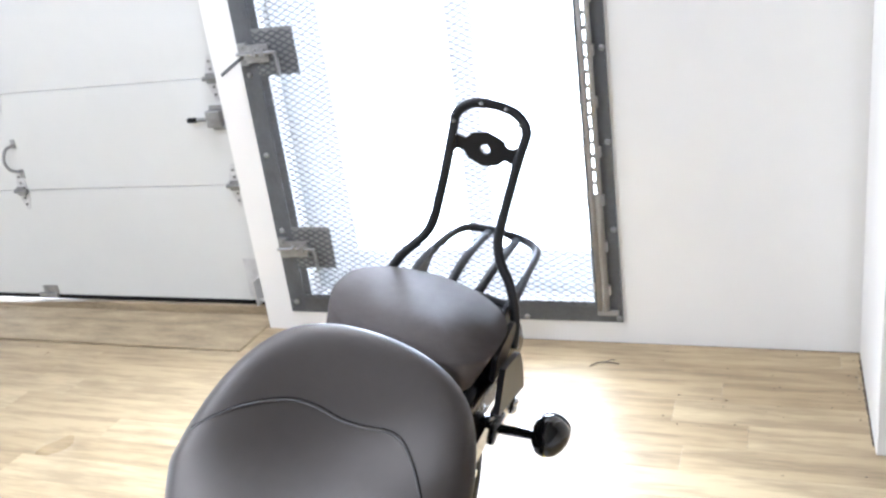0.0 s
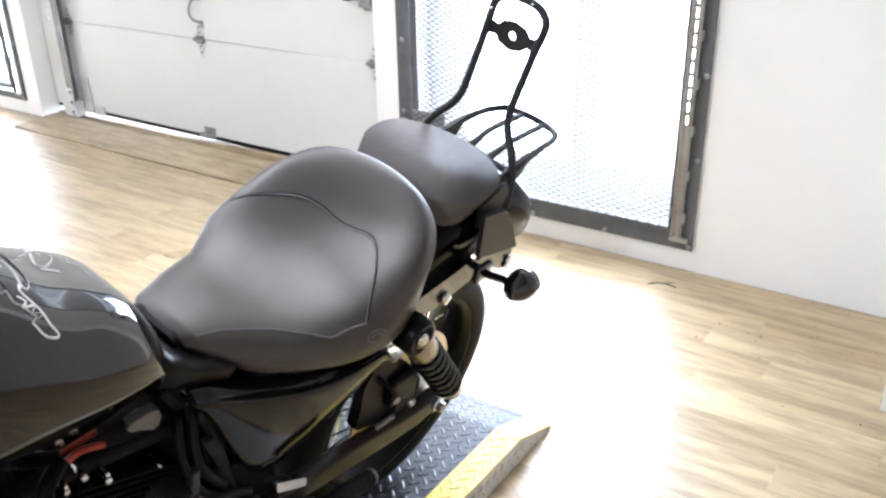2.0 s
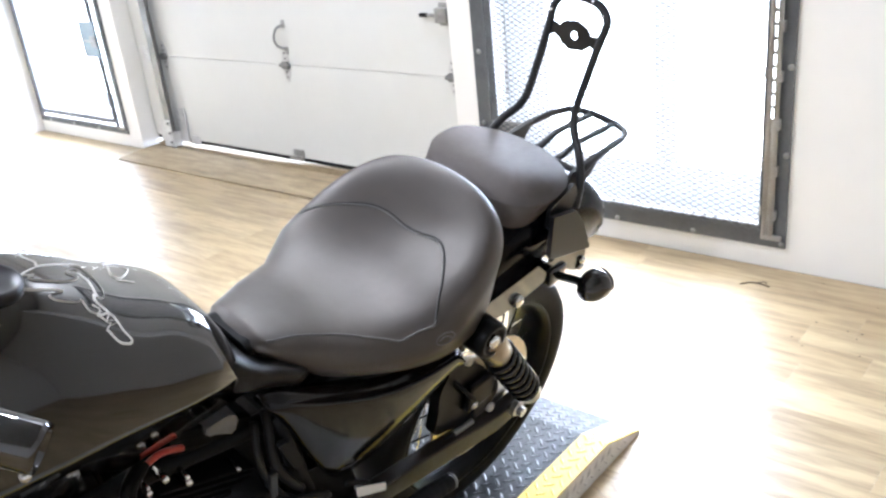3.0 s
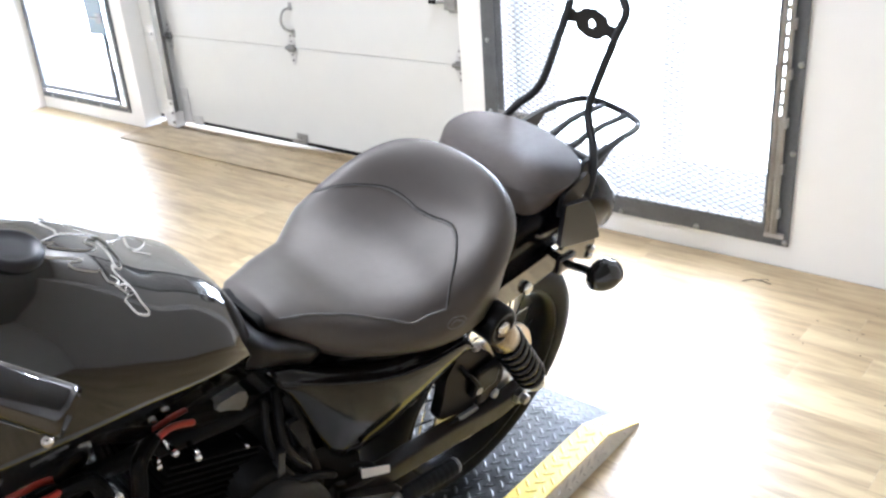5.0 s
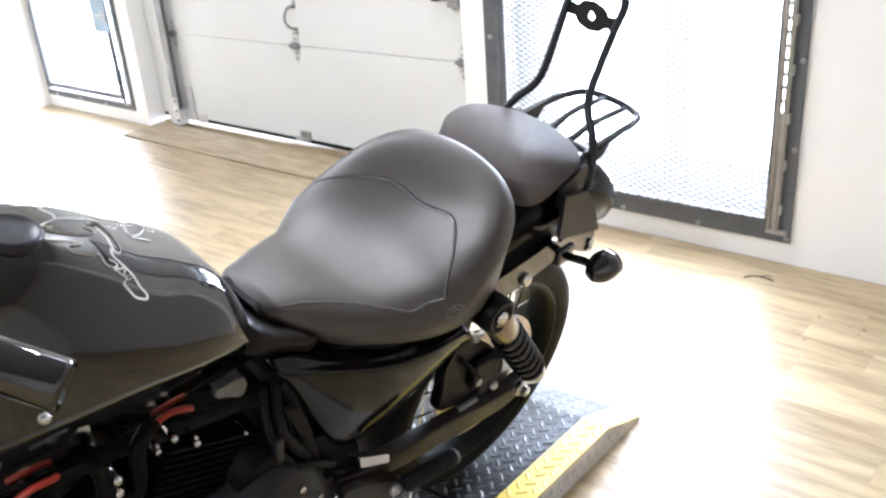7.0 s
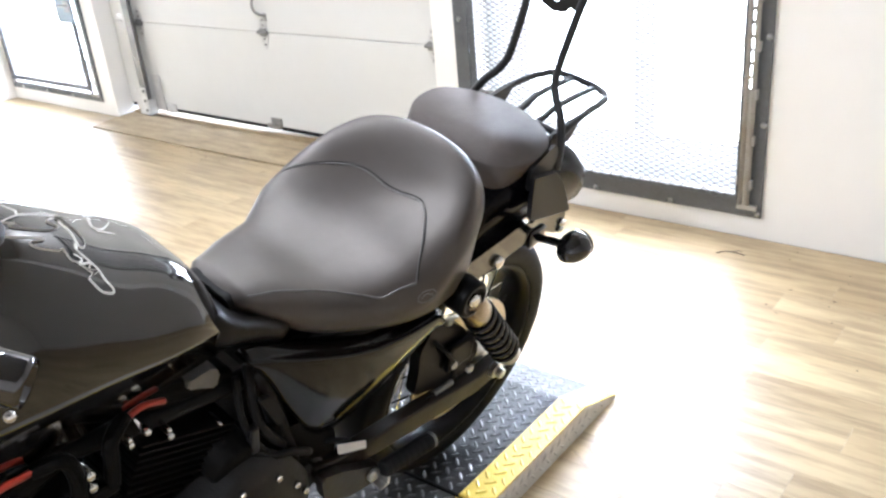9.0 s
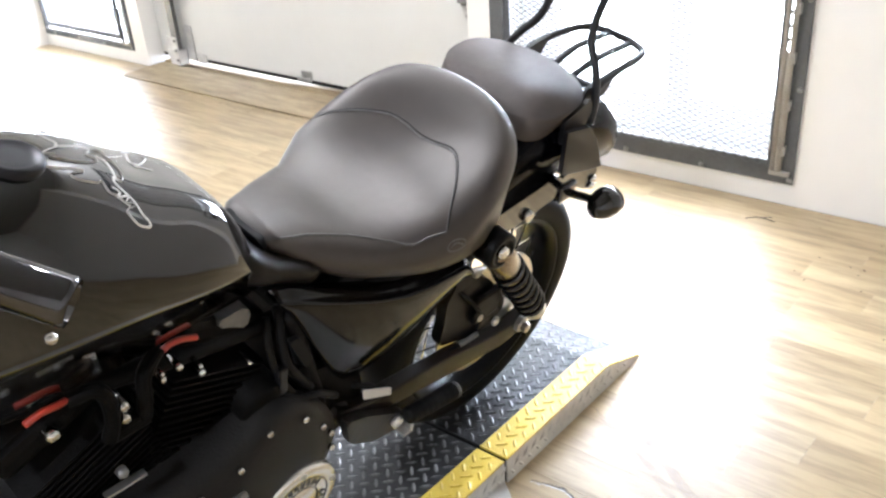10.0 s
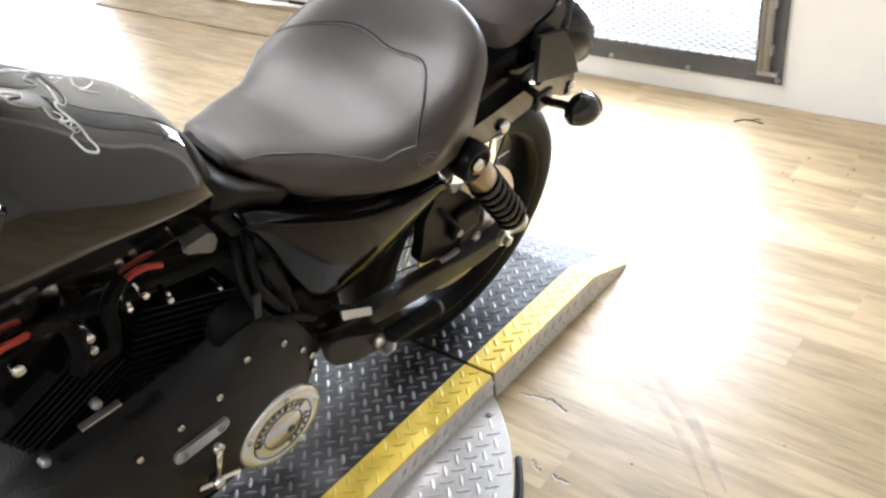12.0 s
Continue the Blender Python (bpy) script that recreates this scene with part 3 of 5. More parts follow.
        part("guard_plate", box(NB(), x0 + 0.084, x0 + 0.250, y - 0.0325, y - 0.0305, zc - 0.083, zc + 0.083, 0.0008), GUARD, g, "grey steel plate behind the mesh square")
        bm = NB()
        box(bm, x0 + 0.055, x0 + 0.145, y - 0.046, y - 0.040, zc - 0.035, zc + 0.03, 0.0015)
        for dx2 in (0.085, 0.12):
            box(bm, x0 + dx2, x0 + dx2 + 0.016, y - 0.062, y - 0.046, zc - 0.012, zc + 0.014, 0.003)
        tube(bm, [(x0 + 0.02, y - 0.054, zc), (x0 + 0.16, y - 0.054, zc), (x0 + 0.178, y - 0.056, zc - 0.01), (x0 + 0.185, y - 0.06, zc - 0.085)], 0.0065, 8)
        part("slide_bolt", bm, GALV, g, "zinc barrel bolt with a bent handle")
        bm = NB()
        box(bm, x0 + 0.012, x0 + 0.046, y - 0.030, y - 0.012, zc - 0.045, zc + 0.035, 0.002)
        for dz in (-0.03, 0.02):
            bolt_head(bm, (x0 + 0.03, y - 0.030, zc + dz), 0.006, 0.005)
        part("keeper", bm, GALV, g)
        if zc > 1:
            part("pull_rod", rod(NB(), (x0 + 0.03, y - 0.03, zc - 0.01), (x0 - 0.045, y - 0.08, zc - 0.065), 0.006, 8, 0.002), GATESTEEL, g)
    return g


def gate_leaf(x0, x1, z0, z1, y, w, lock=0.0):
    """An angle-iron frame; the lock stile may be wider than the rest."""
    bm = NB()
    if lock:
        box(bm, x0 + w + 0.0002, x0 + w + lock, y - 0.0235, y - 0.020, z0 + w, z1 - w)
    for d in ((x0, x0 + w, z0, z1), (x1 - w, x1, z0, z1), (x0 + w, x1 - w, z0, z0 + w), (x0 + w, x1 - w, z1 - w, z1)):
        box(bm, d[0], d[1], y - 0.030, y - 0.026, d[2], d[3])
        box(bm, d[0], d[0] + 0.003 if d[1] - d[0] < 0.1 else d[1], y - 0.026, y - 0.002, d[2], d[2] + 0.003 if d[3] - d[2] < 0.1 else d[3])
    return bm


window("window_1", *OPEN1)
window("window_2", *OPEN2, 0.03, 0.165, 0.002)
security_gate(-1.317, 0.011, False)
security_gate(-5.316, -4.194, True)

# ---- turntable platform ----
RAMP_X0, RAMP_X1, DECK_Z = -0.60, 0.028, 0.070
STRIPE = 0.077


def tread_bumps(bm, x0, x1, y0, y1, height, pitch=0.0265, turn=0.0, keep=None, lift=None):
    """Raised lozenges, turned by quarter steps, over a flat field."""
    q, e = pitch * math.sqrt(0.5), pitch * 0.60
    nx, ny = max(1, int((x1 - x0) / q)), int((y1 - y0) / q)
    for i in range(nx):
        for j in range(ny):
            cx, cy = x0 + (i + 0.5) * (x1 - x0) / nx, y0 + (j + 0.5) * (y1 - y0) / ny
            if (i + j) % 2 or (keep and not keep(cx, cy)):
                continue
            a = turn + (math.pi / 4 if i % 2 else -math.pi / 4)
            c, s = math.cos(a), math.sin(a)
            z = height if lift is None else lift(cy)
            zs = 0.0 if lift is None else (lift(cy + 0.01) - lift(cy - 0.01)) / 0.02
            ring = []
            for u, v in ((-e, 0), (-0.42 * e, -0.0040), (0.42 * e, -0.0040), (e, 0), (0.42 * e, 0.0040), (-0.42 * e, 0.0040)):
                dx, dy = u * c - v * s, u * s + v * c
                ring.append(bm.verts.new((cx + dx, cy + dy, z + zs * dy)))
            top = []
            for u in (-0.6 * e, 0.6 * e):
                dx, dy = u * c, u * s
                top.append(bm.verts.new((cx + dx, cy + dy, z + zs * dy + 0.0022)))
            a_, b_ = top
            for f in ((ring[0], ring[1], a_), (ring[1], ring[2], b_, a_), (ring[2], ring[3], b_), (ring[3], ring[4], b_), (ring[4], ring[5], a_, b_), (ring[5], ring[0], a_)):
                bm.faces.new(f)
    return bm


def ramp_height(y):
    return DECK_Z if y < 1.685 else max(0.011, DECK_Z - (y - 1.685) * (DECK_Z - 0.011) / 0.165)


def platform(name, label, y0, y1, slope):
    g = empty(name, pose(0, 0, 0), label, "platform", "turntable platform")
    ys = [y0, 1.685, 1.850] if slope else [y0, y1]
    tops = [DECK_Z, DECK_Z, 0.011] if slope else [DECK_Z, DECK_Z]
    spans = (("black_deck", RAMP_X0 + STRIPE, RAMP_X1 - STRIPE, TREADBLACK, "black tread plate, crests worn and coloured lighter for their sheen"),
             ("yellow_edge", RAMP_X1 - STRIPE, RAMP_X1, TREADYELLOW, "yellow painted edge strip"),
             ("yellow_edge", RAMP_X0, RAMP_X0 + STRIPE, TREADYELLOW, "yellow painted edge strip"))
    for nm, x0, x1, mat, lab in spans:
        bm = NB()
        a = [[bm.verts.new((x, y, z)) for y, z in zip(ys, tops)] for x in (x0, x1)]
        b = [[bm.verts.new((x, y, z - 0.005)) for y, z in zip(ys, tops)] for x in (x0, x1)]
        for i in range(len(ys) - 1):
            bm.faces.new((a[0][i], a[1][i], a[1][i + 1], a[0][i + 1]))
            bm.faces.new((b[0][i], b[1][i], b[1][i + 1], b[0][i + 1]))
            for k in (0, 1):
                bm.faces.new((a[k][i], a[k][i + 1], b[k][i + 1], b[k][i]))
        for i in (0, len(ys) - 1):
            bm.faces.new((a[0][i], a[1][i], b[1][i], b[0][i]))
        deck = part(nm, bm, mat, g, lab)
        bm = tread_bumps(NB(), x0 + 0.004, x1 - 0.004, y0 + 0.004, (1.840 if slope else y1 - 0.004), DECK_Z, lift=ramp_height)
        tagged(part("raised_tread", bm, TREADCREST if mat is TREADBLACK else mat, deck), kind="stuff")
    # side skirts of bare plate
    for x, sg in ((RAMP_X1, 1), (RAMP_X0, -1)):
        bm = NB()
        prof = [(y0, 0.0), (ys[-1], 0.0)] + [(y, z - 0.0055) for y, z in zip(ys[::-1], tops[::-1])]
        slab(bm, prof, "x", x - (0.004 if sg > 0 else 0), x + (0 if sg > 0 else 0.004))
        sk = part("side_skirt", bm, SKIRT, g, "bare aluminium tread plate skirt")
        if sg > 0:
            bm = NB()
            n = int((1.80 if slope else y1) / 0.001 - y0 / 0.001) // 34
            for i in range(n):
                for j in range(2):
                    y, z = y0 + 0.02 + (i + 0.5 * j) * 0.034, 0.020 + j * 0.024
                    if z > ramp_height(y) - 0.014:
                        continue
                    a = math.pi / 4 if j else -math.pi / 4
                    c, s = math.cos(a), math.sin(a)
                    ring = [bm.verts.new((x, y + u * c - v * s, z + u * s + v * c)) for u, v in ((-0.0155, 0), (0, -0.0044), (0.0155, 0), (0, 0.0044))]
                    apex = bm.verts.new((x + 0.0045, y, z))
                    for k in range(4):
                        bm.faces.new((ring[k], ring[(k + 1) % 4], apex))
            tagged(part("raised_tread", bm, ALLOY, sk), kind="stuff")
    part("end_plate", box(NB(), RAMP_X0 + 0.005, RAMP_X1 - 0.005, y0, y0 + 0.003, 0.0, DECK_Z - 0.006), SEAL, g)
    if not slope:
        part("end_plate", box(NB(), RAMP_X0 + 0.005, RAMP_X1 - 0.005, y1 - 0.003, y1, 0.0, DECK_Z - 0.006), SEAL, g)
    return g


platform("loading_ramp", "tread-plate loading ramp with yellow edges, sloping to the floor", 1.243, 1.850, True)
platform("turntable_deck", "black tread-plate deck with yellow edges under the motorcycle", -0.95, 1.233, False)


def turntable_disc():
    g = empty("turntable_disc", pose(0, 0, 0), "round aluminium tread-plate turntable disc on the floor", "turntable")
    cx, cy, r = -0.40, 0.62, 0.745
    part("disc", lathe(NB(), [(r, 0.0), (r, 0.016), (r - 0.002, 0.018)], pose(cx, cy, 0), 96), ALU, g)
    def keep(x, y):
        return (x - cx) ** 2 + (y - cy) ** 2 < (r - 0.02) ** 2 and x > RAMP_X1 + 0.012
    tagged(part("raised_tread", tread_bumps(NB(), RAMP_X1, 0.345, -0.12, 1.34, 0.018, 0.0285, keep=keep), ALU, g), kind="stuff")
    for a in (50, 20, -10):
        part("screw", bolt_head(NB(), (cx + (r - 0.03) * math.cos(radians(a)), cy + (r - 0.03) * math.sin(radians(a)), 0.018), 0.008, 0.003, (0, 0, 1)), GATESTEEL, g)
    bm = NB()
    tube(bm, [(cx + (r + 0.012) * math.cos(radians(a)), cy + (r + 0.012) * math.sin(radians(a)), 0.007) for a in range(-60, 45, 5)], 0.007, 8, 2)
    part("edge_cable", bm, SEAL, g, "black cable along the disc's rim", True)


turntable_disc()

# ---- motorcycle; x to its left, y to its rear, z up from the rear tyre's contact ----
BIKE = empty("motorcycle", pose(-0.2302, 1.3188, 0.074, 1.863, 16.567, -3.154), "black cruiser motorcycle with sissy bar, leaning on the turntable deck", "motorcycle")
AXLE = (0.034, 0.322)
TYRE_R = 0.313


SHIFT = -0.012


def drift(b):
    """Sideways set of the seat's middle line, which runs a little askew."""
    return -0.029 - 0.068 * b


def ease(a, b, x):
    t = min(1, max(0, (x - a) / (b - a)))
    return t * t * (3 - 2 * t)


def flank_ease(b):
    """How much fuller the left flank falls away along the sitting part."""
    return 0.30 * ease(-0.57, -0.50, b) * (1 - ease(-0.30, -0.19, b))


def solo_seat_ring(row, n=48):
    b, w, hc, hs, hb, p = row[:6]
    ring = []
    for i in range(n + 1):
        f = -math.pi / 2 + math.pi * i / n
        sn, cs = math.sin(f), max(math.cos(f), 0)
        s = w * math.copysign(abs(sn) ** 0.9, sn)
        top = hc + (hs - hc) * (abs(s) / w) ** 2
        if s > 0:
            p = row[5] + flank_ease(b)
        else:
            s *= 1 - 0.13 * max(0, 1 - abs(b + 0.40) / 0.085)
        tuck = 1 - 0.07 * max(0, 1 - cs / 0.22) ** 2
        ring.append((s * tuck + drift(b), b, hb + (top - hb) * cs ** p))
    for i in range(1, 8):
        ring.append((0.9 * w * (1 - 2 * i / 8) + drift(b), b, hb - 0.004))
    return ring


SOLO = [  # rear, half width, middle height, shoulder height, lower edge, fullness
    (-0.570, 0.058, 0.850, 0.850, 0.818, 0.28),
    (-0.565, 0.064, 0.856, 0.856, 0.812, 0.30),
    (-0.550, 0.074, 0.855, 0.855, 0.803, 0.34),
    (-0.520, 0.091, 0.848, 0.848, 0.786, 0.37),
    (-0.470, 0.121, 0.832, 0.837, 0.760, 0.38),
    (-0.410, 0.156, 0.812, 0.829, 0.746, 0.40),
    (-0.340, 0.186, 0.802, 0.838, 0.732, 0.40),
    (-0.270, 0.200, 0.802, 0.870, 0.722, 0.40),
    (-0.205, 0.200, 0.820, 0.906, 0.720, 0.40),
    (-0.160, 0.190, 0.848, 0.926, 0.722, 0.38),
    (-0.120, 0.174, 0.886, 0.930, 0.730, 0.36),
    (-0.092, 0.156, 0.908, 0.924, 0.745, 0.36),
    (-0.068, 0.132, 0.909, 0.910, 0.755, 0.38),
    (-0.048, 0.104, 0.890, 0.888, 0.770, 0.44),
    (-0.034, 0.065, 0.858, 0.856, 0.785, 0.55),
]
SOLO_ROWS = table(SOLO, 64)


def rows_at(rows, b):
    """The row of a smooth table at b, between its neighbours."""
    for p, q in zip(rows, rows[1:]):
        if min(p[0], q[0]) <= b <= max(p[0], q[0]):
            t = (b - p[0]) / (q[0] - p[0])
            return [u + (v - u) * t for u, v in zip(p, q)]
    return rows[-1]


def seat_top(rows, s, b):
    """Height of the saddle's skin."""
    _, w, hc, hs, hb, p = rows_at(rows, b)[:6]
    s = s - drift(b)
    p += flank_ease(b) if s > 0 else 0
    u = min(abs(s) / w, 0.998) ** (1 / 0.9)
    return hb + (hc + (hs - hc) * (s / w) ** 2 - hb) * math.sqrt(1 - u * u) ** p


def flank_point(b, h, proud=0.0006):
    """The saddle's left flank at height h."""
    ring = solo_seat_ring(rows_at(SOLO_ROWS, b), 96)[48:97]
    for p, q in zip(ring, ring[1:]):
        if q[2] <= h <= p[2]:
            t = (h - p[2]) / (q[2] - p[2] - 1e-9)
            return Vector((p[0] + (q[0] - p[0]) * t + proud, b, h))
    return Vector((ring[-1][0] + proud, b, h))


def seat_rings():
    rings = [solo_seat_ring(r) for r in SOLO_ROWS]
    first = rings[0]
    cx, cz = sum(p[0] for p in first) / len(first), sum(p[2] for p in first) / len(first)
    # a rolled front edge
    roll = [[(cx + (p[0] - cx) * k, p[1] - d, cz + (p[2] - cz) * k) for p in first] for k, d in ((0.86, 0.0035), (0.96, 0.0022))]
    return roll + rings


seat = part("rider_seat", loft(NB(), seat_rings()), LEATHER, BIKE, "black leather rider saddle with stitched seams", True)


def pillion_pad():
    """Stacked plan outlines: a flank that flares upward, a crease, and a slightly dished top."""
    levels = [  # height, half width, front, rear, scale of the top
        (0.722, 0.090, -0.084, 0.085), (0.752, 0.100, -0.082, 0.108), (0.780, 0.110, -0.077, 0.131), (0.808, 0.120, -0.066, 0.152), (0.838, 0.131, -0.045, 0.174),
        (0.858, 0.139, -0.024, 0.185), (0.868, 0.143, -0.013, 0.190), (0.874, 0.143, -0.009, 0.190), (0.8785, 0.140, -0.004, 0.187), (0.8800, 0.131, 0.004, 0.179),
        (0.8775, 0.113, 0.018, 0.163), (0.873, 0.082, 0.036, 0.140), (0.869, 0.045, 0.056, 0.108), (0.868, 0.012, 0.072, 0.086)]
    rings = []
    for h, w, f, r in table(levels, 52):
        cb, hb = (f + r) / 2, (r - f) / 2
        ring = []
        for k in range(56):
            a = 2 * math.pi * k / 56
            c, s = math.cos(a), math.sin(a)
            x = w * math.copysign(abs(c) ** 0.74, c)
            y = hb * math.copysign(abs(s) ** 0.80, s)
            far = max(0, -x / w)
            if y > 0:
                y *= 1 - 0.15 * far
            y0 = cb + y
            x *= 1 - (0.10 + 0.14 * far) * max(0, y / hb) ** 2.5
            ring.append((x - 0.031, y0, h - 0.055 * x + 0.085 * (y0 - 0.13)))
        rings.append(ring)
    return loft(NB(), rings)


part("pillion_pad", pillion_pad(), PADSKIN, BIKE, "black leather passenger pad", True)


def seam(points, rows, name="seam"):
    pts = smooth_path([(s, b, 0) for s, b in points], 8)
    for off, lift, r, mat, nm, words in ((0.0020, 0.0001, 0.0012, SEAL, "seam_fold", "dark fold along the seam"), (-0.0016, 0.0003, 0.0012, THREAD, name, "stitched seam")):
        line = [Vector((p.x, p.y + off, seat_top(rows, p.x, p.y + off) + lift)) for p in pts]
        part(nm, tube(NB(), line, r, 6, curved=False), mat, seat, words)


seam([(-0.191, -0.278), (-0.174, -0.254), (-0.149, -0.223), (-0.119, -0.196), (-0.091, -0.181), (-0.059, -0.176), (-0.022, -0.178), (0.011, -0.177), (0.042, -0.175), (0.066, -0.181), (0.091, -0.201), (0.122, -0.238), (0.143, -0.269), (0.164, -0.296)], SOLO_ROWS)
bm = NB()
SEAM_ROWS = table([(-0.554, 0.848), (-0.509, 0.835), (-0.474, 0.824), (-0.441, 0.814), (-0.411, 0.805), (-0.383, 0.798), (-0.361, 0.792), (-0.329, 0.795), (-0.299, 0.796)], 48)
tube(bm, [flank_point(b, h, 0.0004) for b, h in SEAM_ROWS], 0.0017, 6, curved=False)
part("side_seam", bm, THREAD, seat, "stitched side seam")
# small embossed badge on the seat's flank
bm = NB()
tube(bm, [flank_point(-0.288 + 0.019 * math.cos(a), 0.774 + 0.009 * math.sin(a), 0.0) for a in (0, 0.8, 1.6, 2.4, 3.2, 4.0, 4.8, 5.6, 6.28)], 0.0012, 6)
tube(bm, [flank_point(-0.300, 0.774, 0.0), flank_point(-0.288, 0.778, 0.0), flank_point(-0.276, 0.772, 0.0)], 0.0012, 6)
part("embossed_badge", bm, THREAD, seat, "small embossed badge")
# black slab standing in for the shade of the hollow under the rolled lip
bm = NB()
slab(bm, rounded([(-0.046, 0.790), (0.056, 0.790), (0.060, 0.842), (0.048, 0.849), (-0.034, 0.849), (-0.050, 0.838)], 0.008), "y", -0.582, -0.566, 0.004)
part("hollow_shade_slab", bm, SEAL, seat)
# dark lower pad under the nose, behind a hollow
def nose_pad():
    rings = []
    for b, w, lo, hi, c in ((-0.652, 0.030, 0.846, 0.872, 0.040), (-0.646, 0.050, 0.830, 0.884, 0.040), (-0.634, 0.066, 0.812, 0.884, 0.038), (-0.612, 0.078, 0.802, 0.866, 0.032), (-0.585, 0.080, 0.792, 0.838, 0.027), (-0.556, 0.082, 0.778, 0.824, 0.027), (-0.525, 0.082, 0.762, 0.806, 0.030), (-0.490, 0.066, 0.760, 0.786, 0.030)):
        rings.append([(c + w * u, b, (lo + hi) / 2 + (hi - lo) / 2 * v) for u, v in rounded([(-0.9, -1), (0.9, -1), (1, 1), (-1, 1)], 0.55, 5)])
    return loft(NB(), rings)


part("seat_nose", nose_pad(), NOSE, seat, "dark lower front pad of the saddle", True)

# ---- tank ----
TANK = [  # rear, half width, top, bottom, height of the side crease, half width of the lower edge
    (-0.566, 0.096, 0.813, 0.798, 0.806, 0.098),
    (-0.600, 0.100, 0.822, 0.798, 0.812, 0.096),
    (-0.611, 0.105, 0.856, 0.797, 0.828, 0.098),
    (-0.620, 0.110, 0.908, 0.796, 0.842, 0.098),
    (-0.640, 0.119, 0.942, 0.795, 0.858, 0.099),
    (-0.675, 0.130, 0.969, 0.794, 0.872, 0.100),
    (-0.725, 0.141, 1.002, 0.792, 0.888, 0.100),
    (-0.800, 0.152, 1.058, 0.790, 0.912, 0.100),
    (-0.880, 0.160, 1.092, 0.790, 0.930, 0.100),
    (-0.980, 0.156, 1.105, 0.795, 0.940, 0.098),
    (-1.060, 0.132, 1.080, 0.810, 0.938, 0.090),
    (-1.110, 0.090, 1.020, 0.845, 0.930, 0.068),
    (-1.130, 0.046, 0.965, 0.880, 0.922, 0.040),
]


CROWN = 0.93


def arch(u, k):
    return (1 - u ** (2 / (0.80 - 0.22 * k))) ** (0.46 - 0.14 * k)


def tank_skin(x, b, w, top, mid):
    """Height of the upper skin: a domed crown, boxier at the tail, that meets the side at a crease."""
    u, k = min(abs(x - SHIFT) / w, 1.0) * CROWN, ease(-0.80, -0.64, b)
    return mid + (top - mid) * (arch(u, k) - arch(CROWN, k)) / (1 - arch(CROWN, k))


def tank_ring(row, n=36):
    """An arched crown that meets the side at a crease; below it the side falls to a crisp lower edge."""
    b, w, top, bot, mid, wl = row
    ring = []
    for i in range(n + 1):
        x = SHIFT + w * math.cos(math.pi * i / n)
        ring.append((x, b, tank_skin(x, b, w, top, mid)))
    low = []
    for t in (0.12, 0.28, 0.45, 0.62, 0.78, 0.92, 0.975, 1.0):
        low.append((w + (wl - w) * t ** 1.08, mid - (mid - bot) * t))
    for t in (0.03, 0.10, 0.4, 0.8):
        low.append((wl * (1 - t), bot + 0.004 * t))
    ring += [(-x + SHIFT, b, z) for x, z in low]
    ring += [(x + SHIFT, b, z) for x, z in low[::-1]]
    return ring


TANK_ROWS = table([(-r[0], *r[1:]) for r in TANK], 60)
TANK_ROWS = [(-r[0], *r[1:]) for r in TANK_ROWS]
tank = part("fuel_tank", loft(NB(), [tank_ring(r) for r in TANK_ROWS]), PAINT, BIKE, "gloss black fuel tank with silver script outlines", True)


def tank_side(s, b, lift=0.0008):
    """The tank's upper skin over the plan point (s, b)."""
    _, w, top, bot, mid, _ = rows_at(TANK_ROWS, b)
    return Vector((s, b, tank_skin(s, b, w, top, mid) + lift))


def ink(points, r=0.0016, name="script_outline"):
    pts = [tank_side(p.x, p.y) for p in smooth_path([(a, b, 0) for a, b in points], 5)]
    part(name, tube(NB(), pts, r, 6, curved=False, flat=0.35), SILVERINK, tank, "silver printed outline")


# outline strokes of a printed script across the tank, kept illegible
ink([(-0.073, -0.807), (-0.041, -0.818), (-0.023, -0.811), (-0.012, -0.811), (-0.028, -0.767), (-0.025, -0.755)])
ink([(-0.040, -0.823), (-0.065, -0.809), (-0.064, -0.801)])
ink([(-0.017, -0.805), (0.006, -0.838), (0.009, -0.827), (0.014, -0.836), (0.019, -0.828), (0.021, -0.799), (0.009, -0.779), (-0.002, -0.787), (-0.016, -0.770), (0.001, -0.762)])
ink([(0.021, -0.846), (0.033, -0.848), (0.036, -0.816), (0.039, -0.812), (0.043, -0.828), (0.051, -0.825), (0.054, -0.805), (0.051, -0.798), (0.064, -0.797), (0.067, -0.791), (0.075, -0.784), (0.077, -0.781), (0.083, -0.789)], 0.0018)
ink([(0.083, -0.789), (0.093, -0.783), (0.095, -0.775), (0.094, -0.768), (0.090, -0.766), (0.083, -0.770), (0.070, -0.772), (0.051, -0.781), (0.039, -0.777)], 0.0018)
ink([(-0.009, -0.770), (0.017, -0.770), (0.042, -0.775), (0.043, -0.769), (0.027, -0.761), (-0.009, -0.757), (-0.028, -0.757)])
ink([(0.056, -0.789), (0.062, -0.783), (0.069, -0.791), (0.065, -0.775), (0.073, -0.782), (0.073, -0.770), (0.079, -0.781)])
ink([(-0.085, -0.705), (-0.08, -0.696), (-0.07, -0.694), (-0.072, -0.697), (-0.062, -0.714)])
ink([(-0.053, -0.712), (-0.021, -0.724), (-0.019, -0.712), (-0.048, -0.687), (-0.067, -0.688)])
ink([(-0.010, -0.725), (-0.010, -0.710), (-0.009, -0.701)])

cap_at = Vector((0.016, -0.876, 1.089))
bm = NB()
lathe(bm, [(0.034, -0.02), (0.034, 0.003), (0.032, 0.006), (0.028, 0.0065), (0.026, 0.005), (0.012, 0.006), (0.0, 0.0065)], Matrix.Translation(cap_at) @ pose(0, 0, 0, -13, 4, 0), 32)
